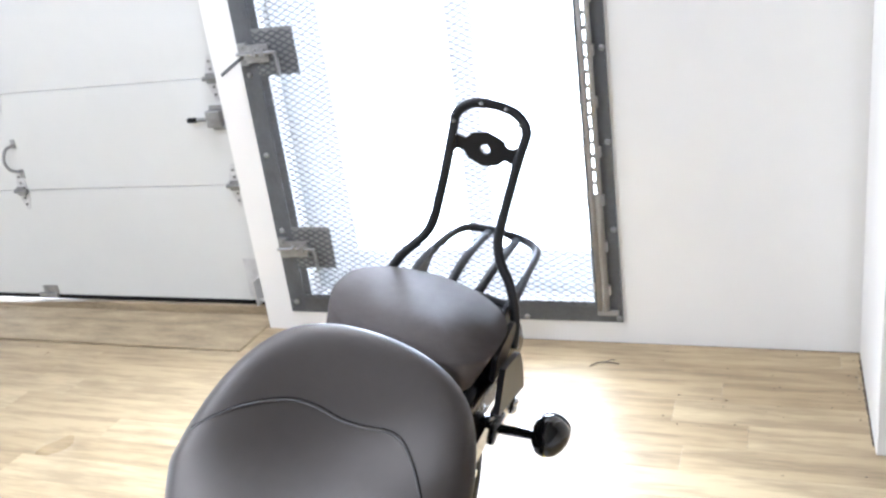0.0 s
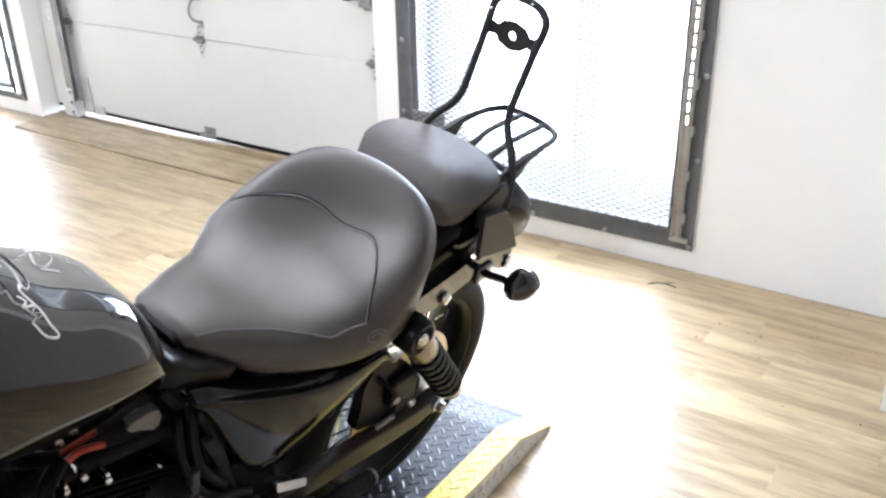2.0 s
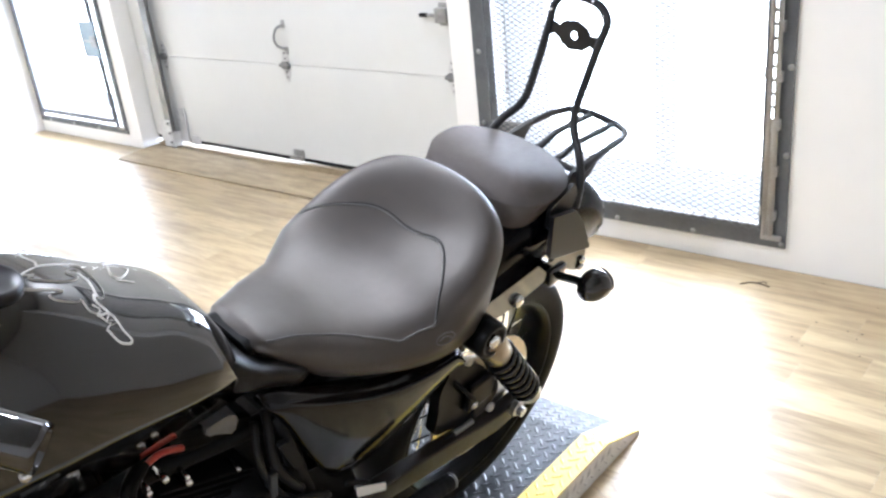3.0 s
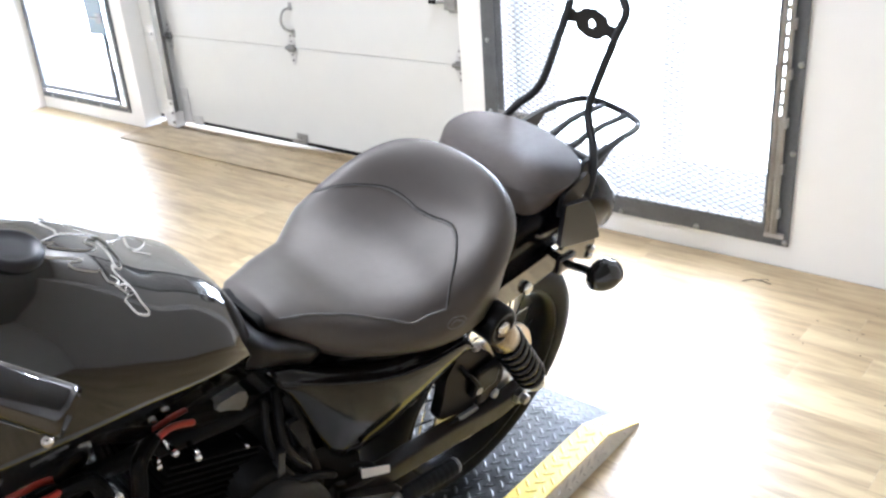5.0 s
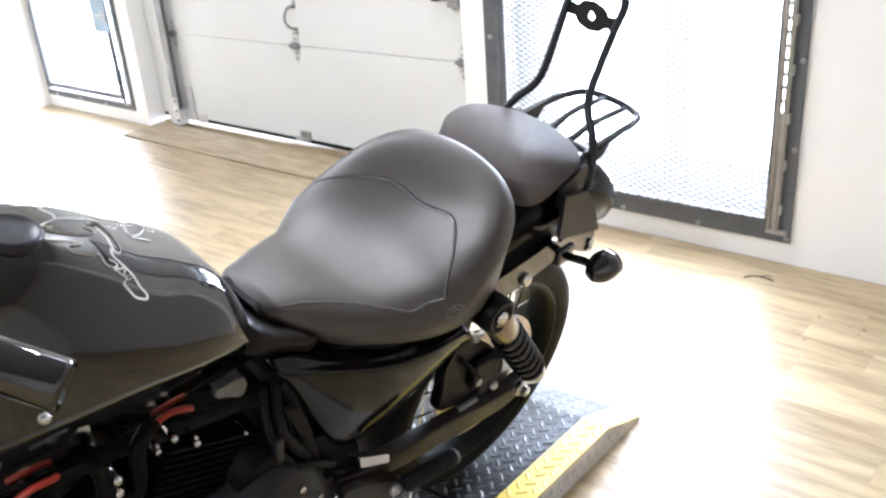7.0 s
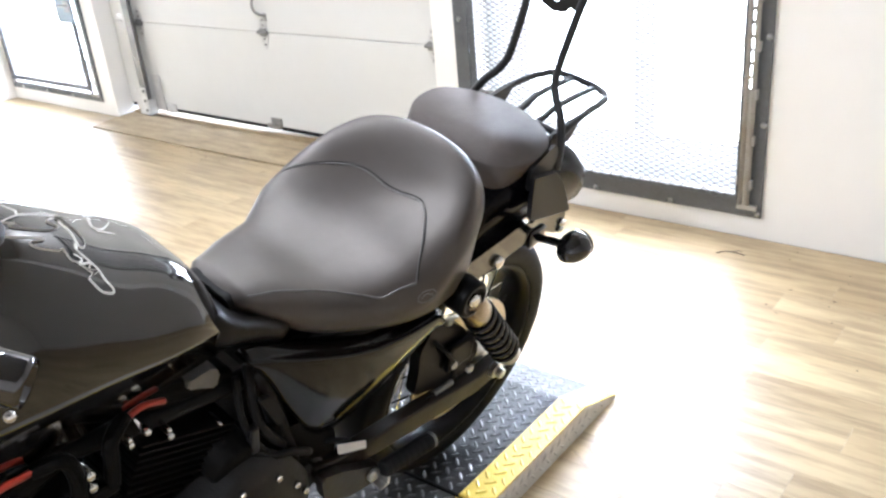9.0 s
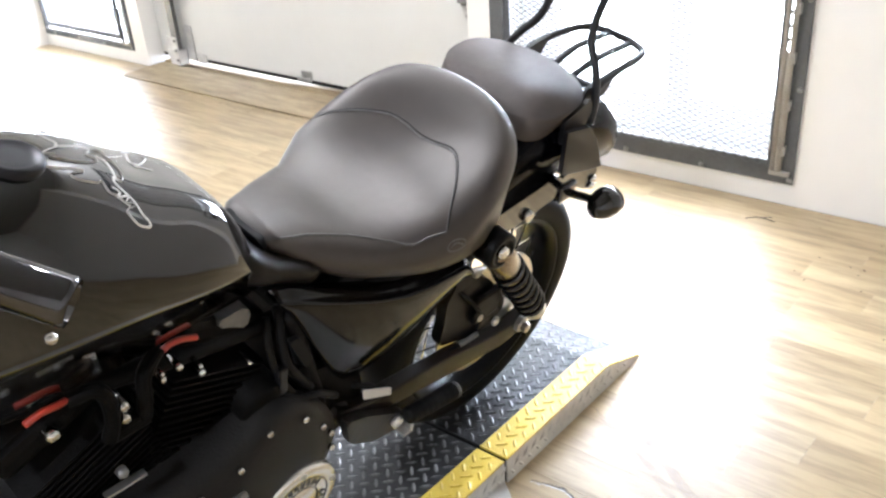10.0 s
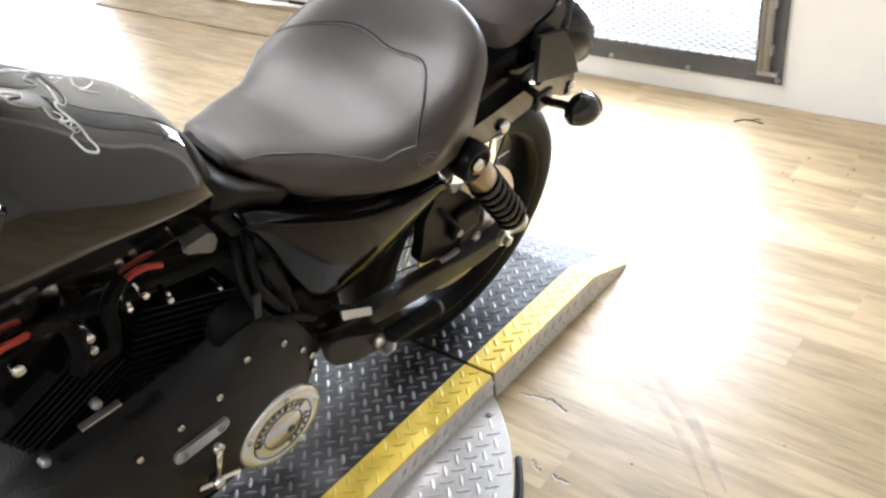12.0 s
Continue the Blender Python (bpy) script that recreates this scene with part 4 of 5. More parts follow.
part("filler_cap", bm, SATIN, BIKE, "gloss black filler cap", True)
# ---- frame ----
bm = NB()
for s in (-0.085, 0.085):
    tube(bm, [(s * 0.5, -1.08, 0.80), (s * 0.7, -0.80, 0.735), (s * 0.85, -0.60, 0.705), (s * 1.1, -0.40, 0.69), (s * 1.2, -0.20, 0.655), (s * 1.25, -0.10, 0.66)], 0.016, 12)
    tube(bm, [(s * 1.1, -0.56, 0.73), (s * 1.15, -0.53, 0.60), (s * 1.2, -0.50, 0.45), (s * 1.1, -0.52, 0.25)], 0.016, 12)
    tube(bm, [(s * 1.1, -0.52, 0.25), (s, -0.70, 0.17), (s, -1.00, 0.17), (s * 0.8, -1.12, 0.35), (s * 0.4, -1.14, 0.80)], 0.016, 12)
part("frame", bm, SEAL, BIKE, "satin black tubular frame", True)
bm = NB()
box(bm, -0.075, 0.098, -0.56, -0.22, 0.665, 0.735, 0.012)
part("seat_rail_cover", bm, SEAL, BIKE)

# ---- left side cover ----
def bulged_plate(outline, s_in, s_out, bulge, inset=0.012, n=5):
    """A cover with a rounded crown: rings shrink toward the middle as they rise."""
    bm = NB()
    cx = sum(p[0] for p in outline) / len(outline)
    cz = sum(p[1] for p in outline) / len(outline)
    rings = [[(s_in, u, v) for u, v in outline], [(s_out, u, v) for u, v in outline]]
    for k in range(1, n + 1):
        f = 1 - (k / n) ** 1.0 * 0.98
        lift = bulge * math.sqrt(1 - f * f)
        rings.append([(s_out + lift, cx + (u - cx) * f, cz + (v - cz) * f) for u, v in outline])
    return loft(bm, rings)


COVER_TOP = [(-0.594, 0.782), (-0.559, 0.770), (-0.499, 0.738), (-0.408, 0.692), (-0.343, 0.666), (-0.274, 0.650), (-0.216, 0.641), (-0.173, 0.635), (-0.150, 0.606)]
COVER_LOW = [(-0.594, 0.772), (-0.578, 0.750), (-0.554, 0.704), (-0.516, 0.616), (-0.480, 0.543), (-0.455, 0.514), (-0.42, 0.503), (-0.358, 0.508), (-0.288, 0.527), (-0.224, 0.555), (-0.165, 0.579), (-0.150, 0.587)]


def along(rows, x):
    return float(np.interp(x, [r[0] for r in rows], [r[1] for r in rows]))


def side_cover_shell():
    """A pressed cover: swelling side, a crisp rounded brow with a flat ledge along its top, blunt at the rear tip."""
    rings = []
    for k in range(65):
        b = -0.594 + (0.594 - 0.150) * (k / 64)
        top, low = along(COVER_TOP, b), along(COVER_LOW, b)
        swell = math.sin(math.pi * min(1, max(0, (b + 0.600) / 0.52))) ** 0.6
        brow = min(0.008, (top - low) * 0.3)
        face = []
        for n in range(11):
            v = n / 10
            face.append((0.116 + 0.026 * swell * math.sin(math.pi * v * 0.5) ** 0.8, b, low + (top - brow - low) * v))
        rim = face[-1][0]
        for n in range(1, 6):
            a = math.pi / 2 * n / 5
            face.append((rim - brow * (1 - math.cos(a)), b, top - brow + brow * math.sin(a) * 0.8))
        face += [(rim - brow - 0.006, b, top + 0.005), (rim - brow - 0.014, b, top + 0.012), (0.098, b, top + 0.013)]
        rings.append(face + [(0.085, b, top - 0.004), (0.085, b, low + 0.002)])
    return loft(NB(), rings)


cover = part("side_cover", side_cover_shell(), COVERPAINT, BIKE, "gloss black oil tank side cover", True)
bm = NB()
slab(bm, rounded([(-0.585, 0.70), (-0.565, 0.70), (-0.535, 0.63), (-0.55, 0.62)], 0.006), "x", 0.118, 0.128, 0.003)
part("cover_tab", bm, SEAL, BIKE)
# oil tank / battery behind
bm = NB()
box(bm, -0.10, 0.085, -0.57, -0.24, 0.46, 0.74, 0.02)
part("battery_box", bm, WRINKLE, BIKE)

# ---- shocks ----
def shock(sx):
    g = None
    top, low = Vector((sx * 0.166, -0.163, 0.698)), Vector((sx * 0.152, 0.072, 0.384))
    d = (low - top).normalized()
    m, length = between(top, low)
    bm = NB()
    lathe(bm, [(0.010, 0.01), (0.028, 0.012), (0.031, 0.03), (0.031, 0.098), (0.029, 0.104), (0.022, 0.108), (0.022, length - 0.04), (0.018, length - 0.03), (0.012, length - 0.01)], m, 24)
    body = part("shock_absorber", bm, SHOCKTUBE, BIKE, "bronze-grey shock absorber with a black coil spring", True)
    bm = NB()
    lathe(bm, [(0.032, -0.026), (0.036, -0.020), (0.0365, 0.022), (0.034, 0.027), (0.026, 0.028), (0.024, 0.022), (0.010, 0.021)], Matrix.Translation(top) @ pose(0, 0, 0, 0, 90 * sx, 0), 28)
    part("upper_eye", bm, RIM, body, "", True)
    bm = NB()
    lathe(bm, [(0.013, 0.0), (0.013, 0.006), (0.009, 0.011), (0.004, 0.011)], Matrix.Translation(top + Vector((sx * 0.021, 0, 0))) @ pose(0, 0, 0, 0, 90 * sx, 0), 16)
    part("mount_bolt", bm, CHROME, body, "chrome mounting bolt", True)
    pts = []
    turns, z0, z1 = 7, 0.104, length - 0.045
    for i in range(turns * 14 + 1):
        a = 2 * math.pi * i / 14
        pts.append(m @ Vector((0.0295 * math.cos(a), 0.0295 * math.sin(a), z0 + (z1 - z0) * i / (turns * 14))))
    part("coil_spring", tube(NB(), pts, 0.0056, 8, curved=False), SPRING, body, "black coil spring", True)
    bm = NB()
    lathe(bm, [(0.024, 0), (0.027, 0.006), (0.027, 0.022), (0.021, 0.032), (0.018, 0.044), (0.012, 0.046)], between(low - d * 0.035, low)[0], 20)
    part("lower_clevis", bm, ALLOY, body, "bare alloy lower mount", True)


shock(1)
shock(-1)

# ---- swingarm ----
bm = NB()
for s in (0.118, -0.118):
    pts = [(-0.47, 0.432, 0.022), (-0.43, 0.414, 0.022), (-0.36, 0.394, 0.024), (-0.28, 0.382, 0.027), (-0.17, 0.362, 0.029), (-0.07, 0.341, 0.026), (0.00, 0.330, 0.026), (0.055, 0.335, 0.025), (0.105, 0.335, 0.016)]
    rings = []
    for b, h, r in pts:
        rings.append([(s + u * 0.016, b, h + v * r) for u, v in rounded([(-1, -1), (1, -1), (1, 1), (-1, 1)], 0.28, 3)])
    loft(bm, rings)
rod(bm, (-0.12, -0.462, 0.425), (0.12, -0.462, 0.425), 0.026, 16)
swing = part("swingarm", bm, SWING, BIKE, "satin black box-section swingarm", True)
for s in (1, -1):
    bm = NB()
    lathe(bm, [(0.020, 0), (0.020, 0.012), (0.012, 0.014), (0.012, 0.026), (0.004, 0.028)], Matrix.Translation((s * 0.132, AXLE[0] + 0.016, AXLE[1] + 0.022)) @ pose(0, 0, 0, 0, 90 * s, 0), 6)
    part("axle_nut", bm, ALLOY, swing, "alloy axle nut")
bm = NB()
for s in (1,):
    slab(bm, rounded([(-0.424, 0.478), (-0.350, 0.431), (-0.347, 0.408), (-0.420, 0.450)], 0.004), "x", 0.1335, 0.1355)
part("warning_label", bm, LABEL, swing, "small white warning label")

bm = NB()
slab(bm, rounded([(-0.53, 0.58), (-0.43, 0.555), (-0.405, 0.47), (-0.41, 0.40), (-0.50, 0.36), (-0.54, 0.44)], 0.02), "x", 0.075, 0.112, 0.004)
part("pivot_cover", bm, WRINKLE, BIKE, "black swingarm pivot cover")

# ---- rear wheel ----
wheel = empty("rear_wheel", Matrix(), "", "")
for k in ("label", "category"):
    if k in wheel:
        del wheel[k]
wheel.parent = BIKE
AX = Matrix.Translation((0, AXLE[0], AXLE[1])) @ pose(0, 0, 0, 0, 90, 0)
def ring_profile(bm, prof, m, n=72):
    rings = []
    for i in range(n):
        a = 2 * math.pi * i / n
        rings.append([m @ Vector((r * math.cos(a), r * math.sin(a), z)) for r, z in prof])
    vs = [[bm.verts.new(p) for p in r] for r in rings]
    k = len(prof)
    for i in range(n):
        a, b = vs[i], vs[(i + 1) % n]
        for j in range(k):
            bm.faces.new((a[j], a[(j + 1) % k], b[(j + 1) % k], b[j]))
    return bm


TYRE_PROFILE = [(0.238, -0.055), (0.250, -0.064), (0.272, -0.068), (0.292, -0.062), (0.304, -0.045), (0.311, -0.020), (TYRE_R, 0.0),
                (0.311, 0.020), (0.304, 0.045), (0.292, 0.062), (0.272, 0.068), (0.250, 0.064), (0.238, 0.055)]
part("tyre", ring_profile(NB(), TYRE_PROFILE, AX), RUBBER, wheel, "black rear tyre", True)
part("rim", ring_profile(NB(), [(0.222, -0.03), (0.236, -0.060), (0.247, -0.060), (0.243, -0.05), (0.230, -0.02), (0.230, 0.02), (0.243, 0.05), (0.247, 0.060), (0.236, 0.060), (0.222, 0.03)], AX), RIM, wheel, "black wheel rim", True)
part("hub", lathe(NB(), [(0.03, -0.095), (0.055, -0.09), (0.055, -0.05), (0.035, -0.04), (0.035, 0.04), (0.055, 0.05), (0.055, 0.09), (0.03, 0.095)], AX, 28), ALLOY, wheel, "alloy hub", True)
for i in range(40):
    a = 2 * math.pi * i / 40
    side = 1 if i % 2 else -1
    twist = 0.42 * (1 if (i // 2) % 2 else -1)
    p = AX @ Vector((0.052 * math.cos(a + twist), 0.052 * math.sin(a + twist), side * 0.06))
    q = AX @ Vector((0.226 * math.cos(a), 0.226 * math.sin(a), side * 0.008))
    part("spoke", rod(NB(), p, q, 0.0022, 6), RIM if side > 0 else CHROME, wheel, "")
bm = NB()
ring_profile(bm, [(0.090, 0.050), (0.158, 0.050), (0.158, 0.056), (0.090, 0.056)], AX, 48)
disc = part("brake_disc", bm, BRONZE, wheel, "drilled steel brake disc")
for i in range(18):
    a = 2 * math.pi * i / 18
    rr = 0.110 + 0.016 * (i % 3)
    part("drill_hole", lathe(NB(), [(0.004, 0), (0.004, 0.0008)], AX @ pose(rr * math.cos(a), rr * math.sin(a), 0.0556), 8), SEAL, disc)
part("drive_pulley", ring_profile(NB(), [(0.06, -0.10), (0.11, -0.10), (0.112, -0.085), (0.06, -0.085)], AX, 40), MATTE, wheel)
# brake caliper and hose
bm = NB()
slab(bm, rounded([(-0.150, 0.574), (-0.111, 0.560), (-0.053, 0.510), (0.019, 0.412), (0.007, 0.374), (-0.082, 0.362), (-0.150, 0.392), (-0.186, 0.402), (-0.180, 0.462), (-0.183, 0.516)], 0.012, 4), "x", 0.080, 0.106, 0.005)
box(bm, 0.104, 0.122, -0.105, -0.025, 0.420, 0.490, 0.008)
box(bm, 0.104, 0.116, -0.075, -0.010, 0.375, 0.425, 0.006)
caliper = part("brake_caliper", bm, RIM, BIKE, "satin black rear brake caliper")
for b_, h_, r_ in ((-0.024, 0.384, 0.011), (-0.086, 0.434, 0.009), (-0.112, 0.556, 0.006)):
    part("caliper_bolt", lathe(NB(), [(r_, -0.01), (r_, 0.003), (r_ * 0.5, 0.006)], Matrix.Translation((0.120 if r_ > 0.0065 else 0.106, b_, h_)) @ pose(0, 0, 0, 0, 90, 0), 10), ALLOY, caliper, "", True)
bm = NB()
tube(bm, [(0.112, -0.43, 0.475), (0.114, -0.383, 0.440), (0.115, -0.354, 0.408), (0.116, -0.262, 0.393), (0.116, -0.164, 0.385), (0.115, -0.095, 0.377)], 0.0055, 8)
part("brake_hose", bm, SEAL, BIKE, "black brake hose", True)
part("hose_fitting", tube(NB(), [(0.116, -0.135, 0.383), (0.116, -0.110, 0.379), (0.114, -0.075, 0.374)], 0.0068, 8), TRACK, BIKE, "dull steel hose fitting", True)
bm = NB()
tube(bm, [(0.10, -0.145, 0.530), (0.125, -0.130, 0.505), (0.128, -0.105, 0.47), (0.122, -0.09, 0.45)], 0.0045, 8)
part("bleed_line", bm, SEAL, BIKE, "", True)
bm = NB()
rod(bm, (0.116, -0.142, 0.586), (0.118, -0.098, 0.572), 0.0045, 8, 0.001)
rod(bm, (0.110, -0.122, 0.574), (0.124, -0.122, 0.573), 0.009, 10, 0.003)
part("caliper_bracket", bm, ALLOY, caliper, "bare alloy bracket end", True)

# ---- rear fender and struts ----
def fender():
    bm = NB()
    rings = []
    n = 60
    for i in range(n + 1):
        a = radians(136 - (136 - 44.0) * i / n)
        w = 0.108 - 0.008 * max(0, (i / n - 0.72)) / 0.28
        ro = 0.474 + 0.058 * max(0, min(1, (112 - math.degrees(a)) / 52)) ** 1.3
        side = 0.140 - 0.020 * max(0, (i / n - 0.60)) / 0.40
        if i > n - 9:
            cut = 1 - math.sqrt(max(0, 1 - ((i - n + 9) / 9) ** 2))
            w, ro, side = w * (1 - 0.10 * cut), ro - 0.035 * cut, side - 0.085 * cut
        prof = []
        for k in range(13):
            f = math.pi * k / 12
            s = w * math.cos(f)
            prof.append((s, ro - 0.080 + 0.080 * math.sin(f) ** 0.62 if 0 < k < 12 else ro - side))
        prof += [(s * 0.955, r - 0.004) for s, r in prof[::-1]]
        rings.append([(s - 0.004, 0.016 + r * math.cos(a), 0.345 + r * math.sin(a)) for s, r in prof])
    return loft(bm, rings)


part("rear_fender", fender(), FENDER, BIKE, "gloss black rear fender", True)
for s in (1, -1):
    bm = NB()
    slab(bm, rounded([(-0.155, 0.700), (-0.08, 0.697), (0.02, 0.705), (0.085, 0.712), (0.118, 0.690), (0.105, 0.656), (0.04, 0.648), (-0.03, 0.640), (-0.11, 0.645), (-0.155, 0.668)], 0.012), "x", s * 0.100, s * 0.118, 0.003)
    strut = part("fender_strut", bm, PAINT, BIKE, "gloss black fender strut")
    bm = NB()
    slab(bm, rounded([(0.062, 0.828), (0.141, 0.812), (0.176, 0.770), (0.226, 0.686), (0.150, 0.705), (0.077, 0.725)], 0.004), "x", s * 0.121, s * 0.131, 0.002)
    part("docking_plate", bm, SATIN, BIKE, "satin black docking plate")
    bm = NB()
    slab(bm, rounded([(0.105, 0.700), (0.208, 0.712), (0.238, 0.664), (0.236, 0.622), (0.205, 0.628), (0.165, 0.652), (0.12, 0.655)], 0.008), "x", s * 0.108, s * 0.118, 0.002)
    gusset = part("gusset_plate", bm, PAINT, BIKE)
    for b_, h_ in ((0.225, 0.648), (0.225, 0.631)):
        part("plate_bolt", lathe(NB(), [(0.009, 0), (0.009, 0.005), (0.004, 0.009)], Matrix.Translation((s * 0.118, b_, h_)) @ pose(0, 0, 0, 0, 90 * s, 0), 10), CHROME, gusset, "chrome bolt head", True)
    part("strut_bolt", lathe(NB(), [(0.014, 0), (0.014, 0.006), (0.011, 0.011), (0.005, 0.012)], Matrix.Translation((s * 0.118, 0.003, 0.656)) @ pose(0, 0, 0, 0, 90 * s, 0), 14), CHROME, strut, "chrome bolt head", True)
    # turn signal on a short stalk
    bm = NB()
    tube(bm, [(s * 0.118, 0.132, 0.656), (s * 0.138, 0.128, 0.662), (s * 0.165, 0.116, 0.678), (s * 0.195, 0.112, 0.688)], 0.0088, 12)
    box(bm, s * 0.114 - 0.008, s * 0.114 + 0.012, 0.105, 0.158, 0.636, 0.676, 0.006)
    sig = part("turn_signal", bm, PAINT, BIKE, "gloss black bullet turn signal", True)
    bm = NB()
    lathe(bm, [(0.006, -0.042), (0.018, -0.036), (0.027, -0.022), (0.0315, -0.004), (0.032, 0.010), (0.030, 0.018)], Matrix.Translation((s * 0.210, 0.130, 0.682)) @ pose(0, 0, 0, -90, 0, 0), 28)
    part("lamp_shell", bm, PAINT, sig, "", True)
    bm = NB()
    lathe(bm, [(0.029, 0.0), (0.029, 0.008), (0.022, 0.015), (0.008, 0.019)], Matrix.Translation((s * 0.210, 0.146, 0.682)) @ pose(0, 0, 0, -90, 0, 0), 28)
    part("lens", bm, SEAL, sig, "dark smoked lens", True)

# ---- sissy bar ----
bm = NB()
BAR = [(0.126, 0.165, 0.80), (0.119, 0.176, 0.838), (0.1085, 0.184, 0.870), (0.092, 0.192, 0.900), (0.074, 0.198, 0.922), (0.062, 0.204, 0.944), (0.0572, 0.210, 0.966), (0.0565, 0.219, 1.0),
       (0.057, 0.232, 1.046), (0.0585, 0.244, 1.091), (0.0605, 0.252, 1.118), (0.0605, 0.255, 1.131), (0.053, 0.258, 1.145), (0.036, 0.261, 1.156), (0.015, 0.2625, 1.160)]
BAR_MID = -0.0135
tube(bm, [(BAR_MID + x, y, z) for x, y, z in BAR] + [(BAR_MID - x, y, z) for x, y, z in BAR[::-1]], 0.0082, 14, 4)
sissy = part("sissy_bar", bm, MATTE, BIKE, "satin black bent-tube sissy bar", True)
HZ, HR, HX = 1.091, 0.0085, BAR_MID
upper = [(-0.056, HZ + 0.014), (-0.036, HZ + 0.010), (-0.026, HZ + 0.022), (0.0, HZ + 0.029), (0.026, HZ + 0.022), (0.036, HZ + 0.010), (0.056, HZ + 0.014)]
bm = NB()
for flip in (1, -1):
    hole = [(HR * math.cos(math.pi * k / 8), HR * math.sin(math.pi * k / 8)) for k in range(9)]
    half = [(u, v - HZ) for u, v in upper] + [(0.056, 0.0)] + hole + [(-0.056, 0.0)]
    slab(bm, [(u + HX, HZ + flip * v) for u, v in half], "y", 0.245, 0.250)
part("badge_plate", bm, MATTE, sissy, "cross plate with a round hole")
for p in ((0.036, 0.250, 1.142), (0.008, 0.2555, 1.161), (-0.034, 0.2555, 1.1605), (-0.072, 0.244, 1.125)):
    part("bar_screw", lathe(NB(), [(0.0035, 0), (0.0035, 0.0022), (0.001, 0.003)], Matrix.Translation(p) @ pose(0, 0, 0, 70, 0, 0), 8), CHROME, sissy, "small bright screw")
for s in (1, -1):
    bm = NB()
    slab(bm, rounded([(0.075, 0.835), (0.150, 0.862), (0.165, 0.83), (0.14, 0.79), (0.08, 0.78)], 0.01), "x", s * 0.103, s * 0.112, 0.002)
    part("bar_foot", bm, MATTE, sissy)

# ---- luggage rack ----
bm = NB()
loop = [(0.088, 0.186, 0.846), (0.090, 0.215, 0.864), (0.084, 0.29, 0.872), (0.078, 0.358, 0.871), (0.058, 0.396, 0.870), (0.0, 0.406, 0.871), (-0.060, 0.396, 0.870), (-0.080, 0.358, 0.871), (-0.086, 0.29, 0.872), (-0.090, 0.215, 0.864), (-0.088, 0.186, 0.846)]
tube(bm, loop, 0.0075, 12, 5)
rack = part("luggage_rack", bm, MATTE, BIKE, "satin black luggage rack", True)
for s in (-0.028, 0.028):
    part("slat", tube(NB(), [(s * 0.9, 0.202, 0.852), (s, 0.28, 0.870), (s, 0.400, 0.870)], 0.0085, 10, 4, flat=0.55), MATTE, rack, "", True)
part("cross_bar", tube(NB(), [(-0.088, 0.200, 0.852), (0.0, 0.203, 0.850), (0.088, 0.200, 0.852)], 0.0075, 10, 4), MATTE, rack, "", True)
for s in (-1, 1):
    bm = NB()
    slab(bm, rounded([(0.16, 0.866), (0.27, 0.880), (0.235, 0.835), (0.16, 0.805)], 0.012), "x", s * 0.082, s * 0.090, 0.003)
    part("rack_stay", bm, MATTE, rack)
# ---- engine ----
PRIM = rounded([(-0.485, 0.40), (-0.495, 0.48), (-0.545, 0.560), (-0.62, 0.600), (-0.70, 0.565), (-0.80, 0.545), (-0.95, 0.565), (-1.03, 0.54), (-1.05, 0.42), (-1.00, 0.31), (-0.85, 0.28), (-0.66, 0.245), (-0.54, 0.29)], 0.06, 5)
prim = part("primary_cover", bulged_plate(PRIM, 0.02, 0.138, 0.032, n=8), CASTING, BIKE, "wrinkle-black primary cover", True)
DERBY = Matrix.Translation((0.165, -0.596, 0.338)) @ pose(0, 0, 0, 0, 90, 0)
bm = NB()
lathe(bm, [(0.088, -0.02), (0.088, 0.0), (0.085, 0.006), (0.066, 0.0085), (0.064, 0.007), (0.040, 0.007), (0.038, 0.009), (0.0, 0.0105)], DERBY, 56)
derby = part("clutch_cover", bm, POLISHED, prim, "round chrome clutch cover with dark lettering bars", True)
for i in range(5):
    a = 2 * math.pi * i / 5 + 0.5
    part("cover_screw", lathe(NB(), [(0.0065, 0), (0.0065, 0.004), (0.003, 0.005)], DERBY @ pose(0.076 * math.cos(a), 0.076 * math.sin(a), 0.0055), 10), ALLOY, derby, "")
# bars in place of the maker's lettering round the cover, and a plain dark crest
for i in range(19):
    a = radians(15 + i * 14)
    if i in (6, 7):
        continue
    for u, v, r, d in ((0.0016, 0.0078, 0.0525, 90 + 12 * (-1) ** i), (0.0012, 0.0046, 0.0530, 60)):
        q = a + (0.08 if d == 60 else 0)
        part("lettering_bar", box(NB(), -u, u, -v, v, 0, 0.0006, m=DERBY @ pose(r * math.cos(q), r * math.sin(q), 0.0072, 0, 0, math.degrees(a) + d)), BLACKINK, derby, "dark lettering bar")
for rr in (0.0625, 0.0415):
    part("ring_line", ring_profile(NB(), [(rr, 0.0070), (rr + 0.0012, 0.0070), (rr + 0.0012, 0.0086), (rr, 0.0086)], DERBY, 48), BLACKINK, derby, "")
part("crest", lathe(NB(), [(0.009, 0.0095), (0.008, 0.0112), (0.003, 0.0116)], DERBY @ pose(0.012, 0.016, 0), 20), BLACKINK, derby, "plain dark crest")

